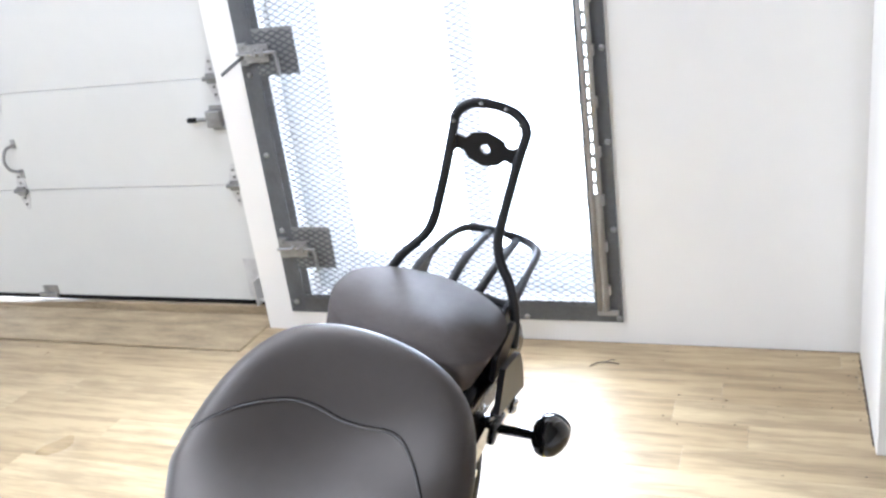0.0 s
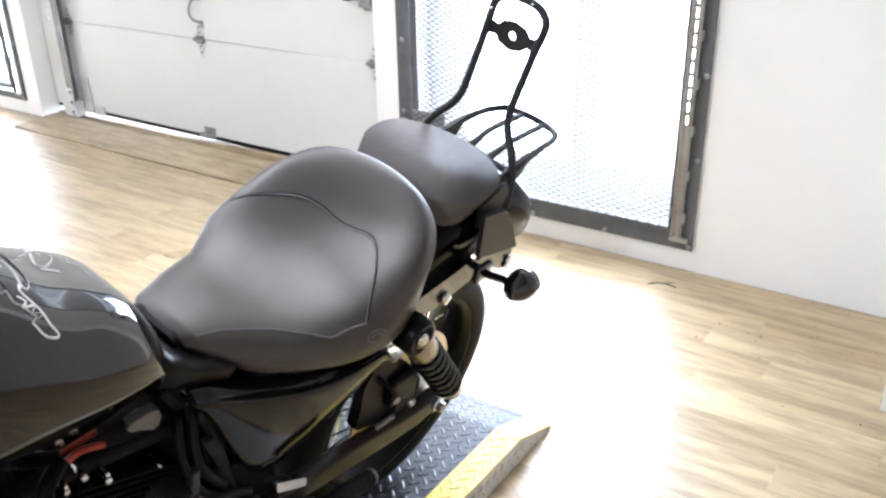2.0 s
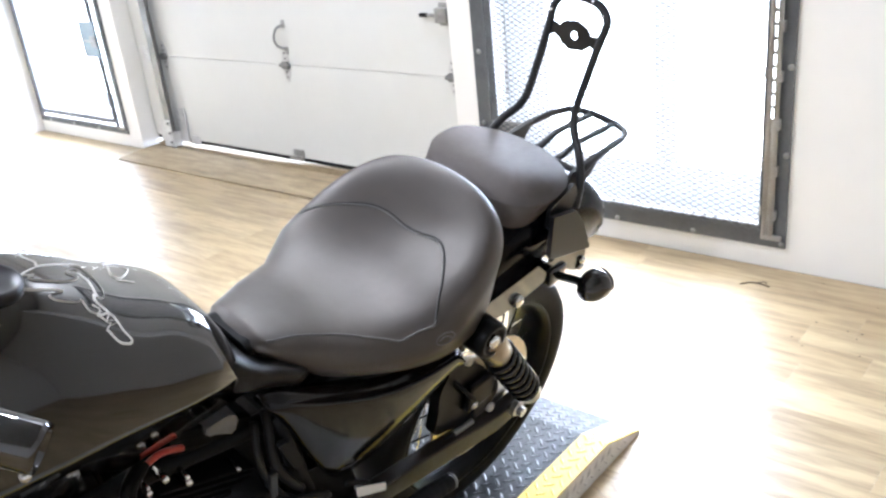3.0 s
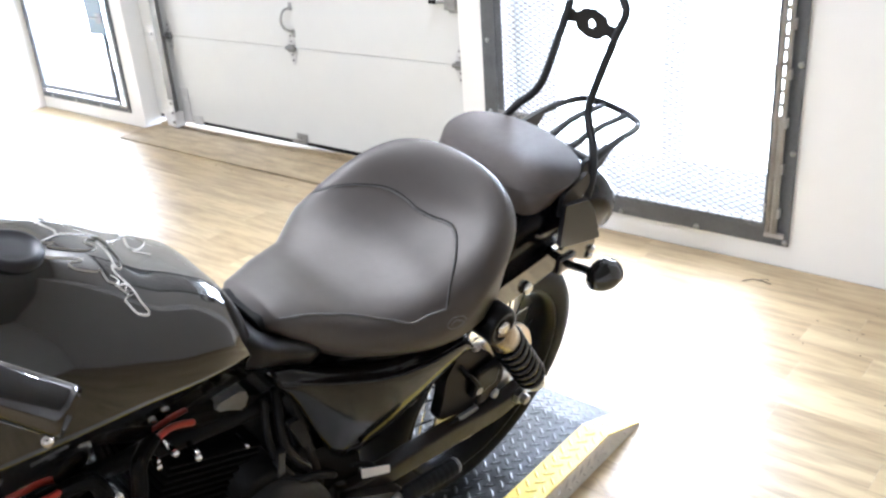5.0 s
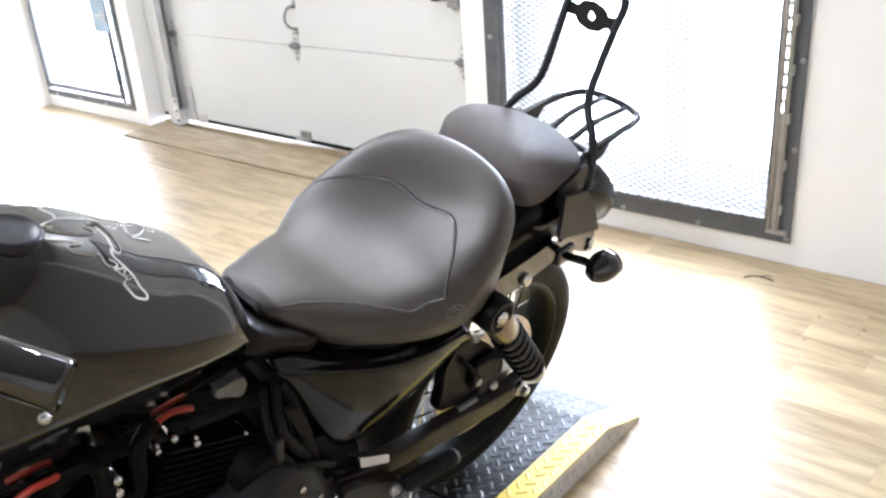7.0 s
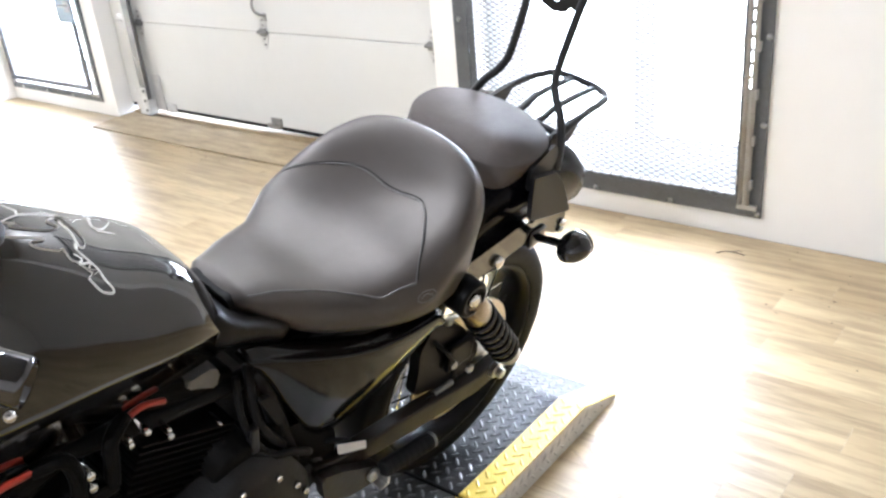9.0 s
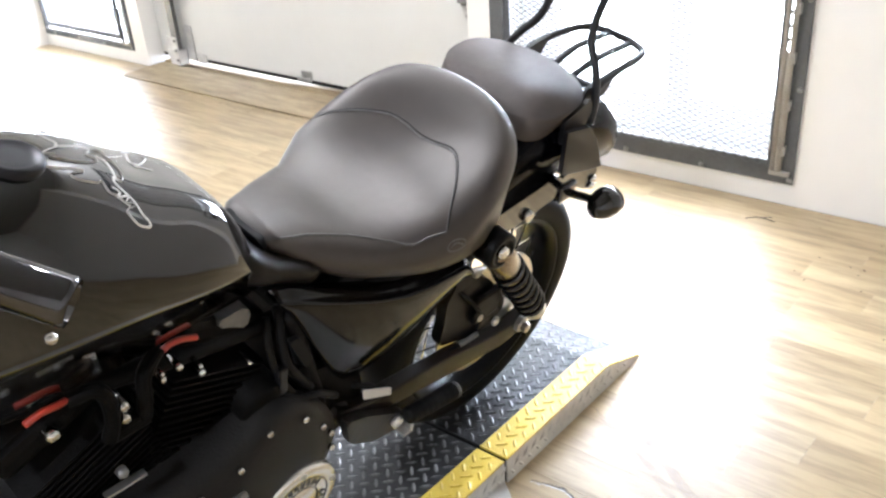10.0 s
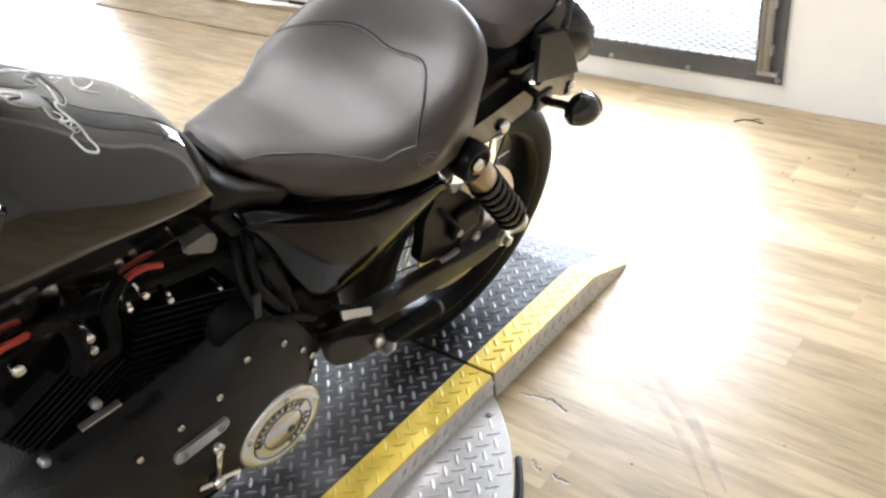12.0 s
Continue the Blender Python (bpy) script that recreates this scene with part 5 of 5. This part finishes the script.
def prim_skin(b, h):
    """How far the primary cover bulges out at (b, h)."""
    cx, cz = sum(p[0] for p in PRIM) / len(PRIM), sum(p[1] for p in PRIM) / len(PRIM)
    dx, dz, best = b - cx, h - cz, 1.0
    for p, q in zip(PRIM, PRIM[1:] + PRIM[:1]):
        ex, ez = q[0] - p[0], q[1] - p[1]
        det = dx * -ez + ex * dz
        if abs(det) > 1e-9:
            t = ((p[0] - cx) * -ez + ex * (p[1] - cz)) / det
            u = (dx * (p[1] - cz) - dz * (p[0] - cx)) / det
            if t > 0 and 0 <= u <= 1:
                best = min(1.0, 1 / t)
    return 0.138 + 0.032 * math.sqrt(max(0, 1 - best * best))


def case_bolt(b, h, s=0.150, r=0.0075):
    bm = NB()
    lathe(bm, [(r, 0), (r, 0.007), (r * 0.6, 0.010), (r * 0.25, 0.007)], Matrix.Translation((s, b, h)) @ pose(0, 0, 0, 0, 90, 0), 10)
    part("case_bolt", bm, CHROME, prim, "chrome cap screw", True)


for b, h in ((-0.846, 0.521), (-0.775, 0.523), (-0.705, 0.532), (-0.646, 0.566), (-0.573, 0.540), (-0.534, 0.488), (-0.512, 0.451), (-0.509, 0.408)):
    case_bolt(b, h, prim_skin(b, h) - 0.002, 0.0062)
bm = NB()
slab(bm, rounded([(-0.800, 0.456), (-0.799, 0.483), (-0.700, 0.486), (-0.699, 0.460)], 0.0125, 5), "x", prim_skin(-0.75, 0.47) - 0.008, prim_skin(-0.75, 0.47) + 0.006, 0.003)
insp = part("inspection_plate", bm, ALLOY, prim, "bare alloy inspection plate")
for b, h in ((-0.784, 0.470), (-0.716, 0.473)):
    part("plate_screw", lathe(NB(), [(0.006, 0), (0.006, 0.003)], Matrix.Translation((prim_skin(-0.75, 0.47) + 0.006, b, h)) @ pose(0, 0, 0, 0, 90, 0), 10), GALV, insp, "")
bm = NB()
box(bm, 0.122, 0.134, -0.897, -0.836, 0.611, 0.6155, 0.001)
part("alloy_strip", bm, ALLOY, BIKE)

# shift linkage in front of the cover
bm = NB()
rod(bm, (0.150, -0.728, 0.432), (0.184, -0.728, 0.432), 0.010, 12, 0.002)
rod(bm, (0.180, -0.728, 0.432), (0.182, -0.738, 0.372), 0.006, 8)
rod(bm, (0.182, -0.775, 0.372), (0.182, -0.700, 0.340), 0.0055, 8)
rod(bm, (0.172, -0.744, 0.362), (0.196, -0.744, 0.362), 0.010, 10, 0.002)
part("shift_linkage", bm, CHROME, BIKE, "chrome shift linkage", True)

# crankcase
bm = NB()
box(bm, -0.10, 0.10, -1.00, -0.50, 0.20, 0.50, 0.03)
part("crankcase", bm, WRINKLE, BIKE, "black crankcase")


def cylinder(base, top, name):
    m, length = between(base, top)
    bm = NB()
    lathe(bm, [(0.058, 0), (0.058, length)], m, 24)
    cyl = part(name, bm, WRINKLE, BIKE, "black finned engine cylinder")
    k = 0
    z = 0.02
    while z < length - 0.03:
        w = 0.088 if z < length * 0.55 else 0.098
        part("fin", box(NB(), -w, w, -w * 0.86, w * 0.86, z, z + 0.0045, 0.001, m @ pose(0, 0, 0, 0, 0, 0)), WRINKLE, cyl, "")
        z += 0.0125
    return m, length, cyl


for base, top in (((0, -0.775, 0.48), (0, -0.670, 0.715)), ((0, -0.815, 0.48), (0, -0.925, 0.715))):
    m, length, cyl = cylinder(base, top, "cylinder")
    bm = NB()
    box(bm, -0.075, 0.085, -0.075, 0.075, length, length + 0.045, 0.014, m)
    part("rocker_box", bm, WRINKLE, cyl, "black rocker box")
for b, h, r in ((-0.778, 0.736, 0.006), (-0.752, 0.742, 0.0065), (-0.718, 0.707, 0.0065), (-0.720, 0.722, 0.004), (-0.779, 0.748, 0.004), (-0.637, 0.671, 0.004), (-0.931, 0.743, 0.011)):
    part("head_bolt", lathe(NB(), [(r, -0.02), (r, 0.004), (r * 0.6, 0.010)], Matrix.Translation((0.094, b, h)) @ pose(0, 0, 0, 0, 90, 0), 8), CHROME, cyl, "chrome head bolt", True)
bm = NB()
slab(bm, rounded([(-0.672, 0.764), (-0.632, 0.766), (-0.617, 0.752), (-0.626, 0.722), (-0.655, 0.742), (-0.674, 0.750)], 0.006), "x", 0.035, 0.080, 0.006)
part("rocker_cap", bm, TRACK, BIKE, "dull alloy rocker cap")
for lead in ([(0.088, -0.775, 0.775), (0.091, -0.757, 0.785), (0.091, -0.739, 0.782), (0.088, -0.716, 0.768)], [(0.100, -0.96, 0.790), (0.102, -0.94, 0.798), (0.102, -0.921, 0.796), (0.098, -0.902, 0.792)]):
    bm = tube(NB(), lead, 0.0048, 8)
    part("ignition_lead", bm, RED, BIKE, "red ignition lead", True)
# intake horns and brackets between the cylinders
bm = NB()
tube(bm, [(0.095, -0.905, 0.788), (0.106, -0.872, 0.790), (0.108, -0.860, 0.762), (0.110, -0.860, 0.725), (0.110, -0.868, 0.695)], 0.011, 12)
tube(bm, [(0.088, -0.775, 0.785), (0.104, -0.806, 0.772), (0.108, -0.811, 0.735), (0.110, -0.816, 0.70)], 0.011, 12)
box(bm, 0.098, 0.116, -0.868, -0.808, 0.684, 0.712, 0.006)
part("coil_bracket", bm, WRINKLE, BIKE, "black coil bracket", False)
for b, h in ((-0.845, 0.748), (-0.845, 0.724)):
    part("bracket_bolt", lathe(NB(), [(0.0065, -0.03), (0.0065, 0.004), (0.003, 0.006)], Matrix.Translation((0.116, b, h)) @ pose(0, 0, 0, 0, 90, 0), 10), CHROME, BIKE, "chrome bracket bolt", True)
for b, h in ((-0.865, 0.632), (-0.950, 0.587)):
    bm = NB()
    lathe(bm, [(0.008, -0.006), (0.008, 0.004), (0.005, 0.008)], Matrix.Translation((0.122, b, h)) @ pose(0, 0, 0, 0, 90, 0), 12)
    part("plug_nut", bm, GALV, BIKE, "", True)
# starter and loose wiring behind the engine
bm = NB()
rod(bm, (0.05, -0.63, 0.60), (0.125, -0.63, 0.585), 0.042, 20, 0.006)
rod(bm, (0.085, -0.545, 0.60), (0.115, -0.54, 0.45), 0.028, 16, 0.005)
part("starter_motor", bm, WRINKLE, BIKE, "black starter housing", True)
for pts, r in (([(0.09, -0.60, 0.735), (0.115, -0.61, 0.68), (0.12, -0.595, 0.62), (0.125, -0.57, 0.57)], 0.006), ([(0.085, -0.575, 0.74), (0.118, -0.585, 0.66), (0.12, -0.56, 0.60), (0.115, -0.53, 0.55)], 0.008),
               ([(0.10, -0.62, 0.62), (0.13, -0.58, 0.575), (0.135, -0.53, 0.55), (0.125, -0.48, 0.50)], 0.007)):
    part("wiring_loom", tube(NB(), pts, r, 8), SEAL, BIKE, "black wiring loom", True)
bm = NB()
box(bm, 0.115, 0.130, -0.603, -0.588, 0.595, 0.65, 0.003)
part("loom_connector", bm, MATTE, BIKE)

# passenger peg, folded back, on its hanger
bm = NB()
slab(bm, rounded([(-0.440, 0.438), (-0.367, 0.388), (-0.327, 0.366), (-0.317, 0.318), (-0.357, 0.330), (-0.407, 0.341), (-0.470, 0.386), (-0.480, 0.452)], 0.012, 4), "x", 0.138, 0.158, 0.005)
hanger = part("peg_hanger", bm, SWING, BIKE, "satin black peg hanger")
bm = NB()
lathe(bm, [(0.014, 0), (0.014, 0.008), (0.008, 0.012)], Matrix.Translation((0.158, -0.351, 0.359)) @ pose(0, 0, 0, 0, 90, 0), 12)
part("peg_bolt", bm, ALLOY, hanger, "", True)
bm = NB()
box(bm, 0.158, 0.186, -0.337, -0.330, 0.336, 0.366, 0.002)
box(bm, 0.158, 0.186, -0.355, -0.337, 0.336, 0.341, 0.002)
part("peg_clevis", bm, ALLOY, hanger)
bm = NB()
a, b = Vector((0.172, -0.341, 0.372)), Vector((0.184, -0.216, 0.366))
m, length = between(a, b)
prof = [(0.012, 0)]
for k in range(8):
    z = 0.006 + k * (length - 0.012) / 8
    prof += [(0.0175, z), (0.0175, z + 0.009), (0.0173, z + 0.010), (0.0173, z + 0.0115)]
lathe(bm, prof + [(0.0175, length - 0.004), (0.014, length)], m, 20)
peg = part("passenger_peg", bm, RUBBER, BIKE, "ribbed black rubber foot peg", True)
part("peg_cap", lathe(NB(), [(0.0165, 0), (0.0165, 0.003), (0.014, 0.006)], m @ pose(0, 0, length), 20), TRACK, peg, "dull grey end cap", True)

# front end: fork, bars, wheel
bm = NB()
for s in (0.10, -0.10):
    rod(bm, (s, -1.52, 0.36), (s, -1.23, 0.98), 0.022, 16, 0.003)
for b, h in ((-1.235, 0.965), (-1.285, 0.85)):
    box(bm, -0.125, 0.125, b - 0.04, b + 0.035, h - 0.015, h + 0.015, 0.008)
rod(bm, (0, -1.215, 0.99), (0, -1.17, 0.80), 0.03, 14)
part("front_fork", bm, MATTE, BIKE, "satin black front fork", True)
bm = NB()
tube(bm, [(0.25, -1.060, 1.223), (0.20, -1.11, 1.222), (0.14, -1.19, 1.17), (0.09, -1.235, 1.09), (0.0, -1.24, 1.05), (-0.09, -1.24, 1.08), (-0.2, -1.26, 1.16), (-0.32, -1.24, 1.18), (-0.40, -1.20, 1.17)], 0.0125, 12)
bars = part("handlebar", bm, MATTE, BIKE, "satin black handlebar", True)
bm = NB()
m, length = between((0.225, -1.080, 1.232), (0.350, -0.976, 1.186))
lathe(bm, [(0.016, 0), (0.0205, 0.004), (0.0205, length - 0.005), (0.0195, length), (0.0155, length), (0.0150, length - 0.022)], m, 28)
grip = part("hand_grip", bm, GRIP, bars, "dark chrome hand grip with a hollow end", True)
part("lever_ball", lathe(NB(), [(0.0004, -0.0058), (0.0031, -0.005), (0.0052, -0.0023), (0.0058, 0.0), (0.0052, 0.0023), (0.0031, 0.005), (0.0004, 0.0058)], pose(0.275, -0.970, 1.084), 16), CHROME, bars, "bright ball end of the clutch lever", True)
part("grip_hollow", lathe(NB(), [(0.0149, 0), (0.0149, 0.002)], m @ pose(0, 0, length - 0.024), 20), SEAL, grip)
m2 = Matrix.Translation((0, -1.50, 0.384)) @ pose(0, 0, 0, 0, 90, 0)
fw = new("front_wheel")
fw.parent = BIKE
part("tyre", ring_profile(NB(), [(0.25, -0.035), (0.28, -0.05), (0.315, -0.045), (0.335, 0.0), (0.315, 0.045), (0.28, 0.05), (0.25, 0.035)], m2), RUBBER, fw, "black front tyre", True)
part("rim", ring_profile(NB(), [(0.235, -0.03), (0.252, -0.036), (0.252, 0.036), (0.235, 0.03)], m2), RIM, fw, "", True)
part("hub", lathe(NB(), [(0.03, -0.07), (0.05, -0.06), (0.03, 0), (0.05, 0.06), (0.03, 0.07)], m2, 20), ALLOY, fw, "", True)
for i in range(20):
    a = 2 * math.pi * i / 20
    part("spoke", rod(NB(), m2 @ Vector((0.045 * math.cos(a + 0.4), 0.045 * math.sin(a + 0.4), 0.05 * (1 if i % 2 else -1))), m2 @ Vector((0.24 * math.cos(a), 0.24 * math.sin(a), 0)), 0.002, 6), CHROME, fw, "")
# side stand
bm = NB()
tube(bm, [(0.11, -0.86, 0.22), (0.16, -0.84, 0.16), (0.205, -0.80, 0.090)], 0.011, 10)
part("side_stand", bm, MATTE, BIKE, "black side stand", True)

# ---- unseen ceiling lamps, added for highlights on the saddle and fill ----
for lx, ly, watts in ((-1.05, 2.55, 0.46 * LAMP), (-1.75, 1.15, 0.58 * LAMP), (-4.2, -1.6, LAMP), (1.2, -3.0, 1.45 * LAMP)):
    g = empty("unseen_fill_lamp", pose(lx, ly, TOP), "unseen round ceiling lamp, added to light the room", "lamp", "ceiling lamps")
    part("housing", lathe(NB(), [(0.10, -0.05), (0.11, -0.04), (0.11, -0.001)], None, 28), LAMPBODY, g, "", True)
    part("diffuser", lathe(NB(), [(0.08, -0.056), (0.09, -0.052), (0.09, -0.0505)], None, 28), LAMPFACE, g, "lit diffuser", True)
    area_lamp("lamp_light", pose(lx, ly, TOP - 0.065), 0.17, 0.17, watts, (1.0, 0.935, 0.85), True)

# ---- marks and litter on the floor ----
def floor_strip(name, pts, widths, mat, label, z=0.0007):
    """A worn or dirty strip lying on the planks."""
    bm = NB()
    path = [Vector(p) for p in pts]
    last = None
    for i, p in enumerate(path):
        d = (path[min(i + 1, len(path) - 1)] - path[max(i - 1, 0)]).normalized()
        n = Vector((-d.y, d.x, 0))
        w = widths[i] if isinstance(widths, (list, tuple)) else widths
        pair = [bm.verts.new((p.x + n.x * w, p.y + n.y * w, z)), bm.verts.new((p.x - n.x * w, p.y - n.y * w, z))]
        if last:
            bm.faces.new((last[0], last[1], pair[1], pair[0]))
        last = pair
    return part(name, bm, mat, floor, label)


rng = random.Random(11)
mark = smooth_path([(0.060, 1.605, 0), (0.106, 1.575, 0), (0.170, 1.552, 0), (0.240, 1.512, 0), (0.356, 1.430, 0), (0.432, 1.370, 0), (0.558, 1.236, 0)], 8)
floor_strip("tyre_mark", [p + Vector((-0.010, -0.016, 0)) for p in mark], [0.010 * min(1, 0.3 + k / 20, (len(mark) - k) / 8) for k in range(len(mark))], SCUFF, "faint brown tyre mark")
floor_strip("tyre_mark", [p + Vector((0.010, 0.018, 0)) for p in mark], [0.013 * min(1, 0.3 + k / 20, (len(mark) - k) / 8) for k in range(len(mark))], SCUFF, "faint brown tyre mark", 0.0009)
CHIP_ROWS = (((0.066, 1.280), (0.105, 1.290), 0.0022), ((0.102, 1.290), (0.140, 1.298), 0.0030), ((0.138, 1.298), (0.186, 1.282), 0.0036), ((0.205, 1.125), (0.232, 1.108), 0.002), ((0.260, 1.112), (0.300, 1.110), 0.003))
for a, b, w in CHIP_ROWS:
    pts = [(a[0] + (b[0] - a[0]) * k / 18 + rng.uniform(-0.002, 0.002), a[1] + (b[1] - a[1]) * k / 18 + rng.uniform(-0.004, 0.004), 0) for k in range(19)]
    floor_strip("worn_patch", [(x + 0.001, y - 0.004, 0) for x, y, _ in pts], [w * rng.uniform(0.2, 0.9) for _ in pts], PALE, "pale peeled patch", 0.0005)
    floor_strip("peeled_chip", pts, [w * rng.uniform(0.3, 1.1) for _ in pts], DARKBROWN, "chipped floor edge", 0.0008)
# thin dark lines in the corner by the partition and along the walls
for a, b, n, w in (((0.762, 2.46), (0.762, 2.99), 60, 0.0035), ((0.45, 2.996), (0.76, 2.996), 40, 0.002), ((-0.9, 2.997), (0.45, 2.997), 70, 0.0012), ((-5.3, 2.997), (-4.1, 2.997), 50, 0.002), ((-4.0, 2.777), (-1.5, 2.783), 80, 0.0016)):
    pts = [(a[0] + (b[0] - a[0]) * k / n, a[1] + (b[1] - a[1]) * k / n, 0) for k in range(n + 1)]
    floor_strip("dark_line", pts, [w * rng.uniform(0.2, 1.6) for _ in pts], DARKBROWN, "thin dark uneven line at the wall's foot")
# crumbs of dirt
bm = NB()
for k in range(62):
    if k < 34:
        x, y = 0.75 - 0.6 * rng.random() ** 1.6, rng.uniform(2.45, 2.98)
    elif k < 47:
        x, y = rng.uniform(0.1, 1.2), rng.uniform(1.0, 2.4)
    else:
        x, y = rng.uniform(-3.2, -2.0), rng.uniform(2.66, 2.80)
    r = rng.uniform(0.0015, 0.0045)
    ring = [bm.verts.new((x + r * rng.uniform(0.5, 1.3) * math.cos(a), y + r * rng.uniform(0.5, 1.3) * math.sin(a), 0.0003)) for a in (0, 1.05, 2.1, 3.14, 4.2, 5.25)]
    apex = bm.verts.new((x, y, r * 0.7))
    for i in range(6):
        bm.faces.new((ring[i], ring[(i + 1) % 6], apex))
mesh_object("floor_crumbs", bm, DARKBROWN, label="dark crumbs of dirt scattered on the floor", category="dirt", kind="stuff")
g = empty("twig", pose(-0.035, 2.835, 0), "small dry forked twig lying on the floor", "twig")
part("stem", tube(NB(), [(-0.045, -0.018, 0.003), (-0.015, 0.004, 0.006), (0.02, 0.010, 0.004), (0.05, 0.004, 0.003)], 0.0022, 6), DARKBROWN, g)
part("fork", tube(NB(), [(0.0, 0.008, 0.005), (0.022, 0.022, 0.008), (0.034, 0.026, 0.004)], 0.0016, 6), DARKBROWN, g)
# things hanging at the far gate
g = empty("hanging_tag", pose(-5.06, 2.975, 1.20), "small red tag hung on the far gate", "tag")
part("tag_plate", box(NB(), -0.02, 0.02, -0.004, 0.0, -0.045, 0.045, 0.002), RED, g)
part("cord", tube(NB(), [(0, -0.002, 0.045), (0.004, 0.002, 0.075), (0, 0.008, 0.095)], 0.0015, 6), SEAL, g)
# pale concrete sill outside the garage door
mesh_object("door_sill", box(NB(), DOOR_L - 0.0, DOOR_R + 0.0, 3.192, 3.42, -0.09, 0.002), CONCRETE, label="pale concrete sill under the garage door", category="sill", kind="structure")

# ---- floor planks ----
PW, PL = 0.121, 1.22
plank_mesh = box(NB(), 0.0003, PL - 0.0003, 0.0002, PW - 0.0002, -0.004, 0.0, 0.0)
plank_data = bpy.data.meshes.new("plank")
plank_mesh.to_mesh(plank_data)
plank_mesh.free()
plank_data.materials.append(PLANK)
rest = NB()
rng = random.Random(4)
row, y = 0, 2.64 - 97 * PW
JOINTS = {95: 0.44, 96: 0.222, 94: 0.267}
while y < WALL_Y - 0.01:
    x = JOINTS[row] - 5 * PL if row in JOINTS else LEFT_X - rng.random() * PL
    while x < RIGHT_X:
        a, b, d = max(x, LEFT_X), min(x + PL, RIGHT_X), min(y + PW, WALL_Y)
        if b - a > 0.02:
            if y > -0.6 and x < 2.6:
                if a == x and b == x + PL and d == y + PW:
                    me = plank_data
                else:
                    bm = box(NB(), a - x + 0.0003, b - x - 0.0003, 0.0002, d - y - 0.0002, -0.004, 0.0)
                    me = bpy.data.meshes.new("plank")
                    bm.to_mesh(me)
                    bm.free()
                    me.materials.append(PLANK)
                ob = new("plank", me)
                ob.parent, ob.location = floor, (x, y, 0)
            else:
                box(rest, a + 0.0003, b - 0.0003, y + 0.0002, d - 0.0002, -0.004, 0.0)
        x += PL
    y += PW
    row += 1
tagged(part("far_planks", rest, PLANK, floor), kind="stuff")
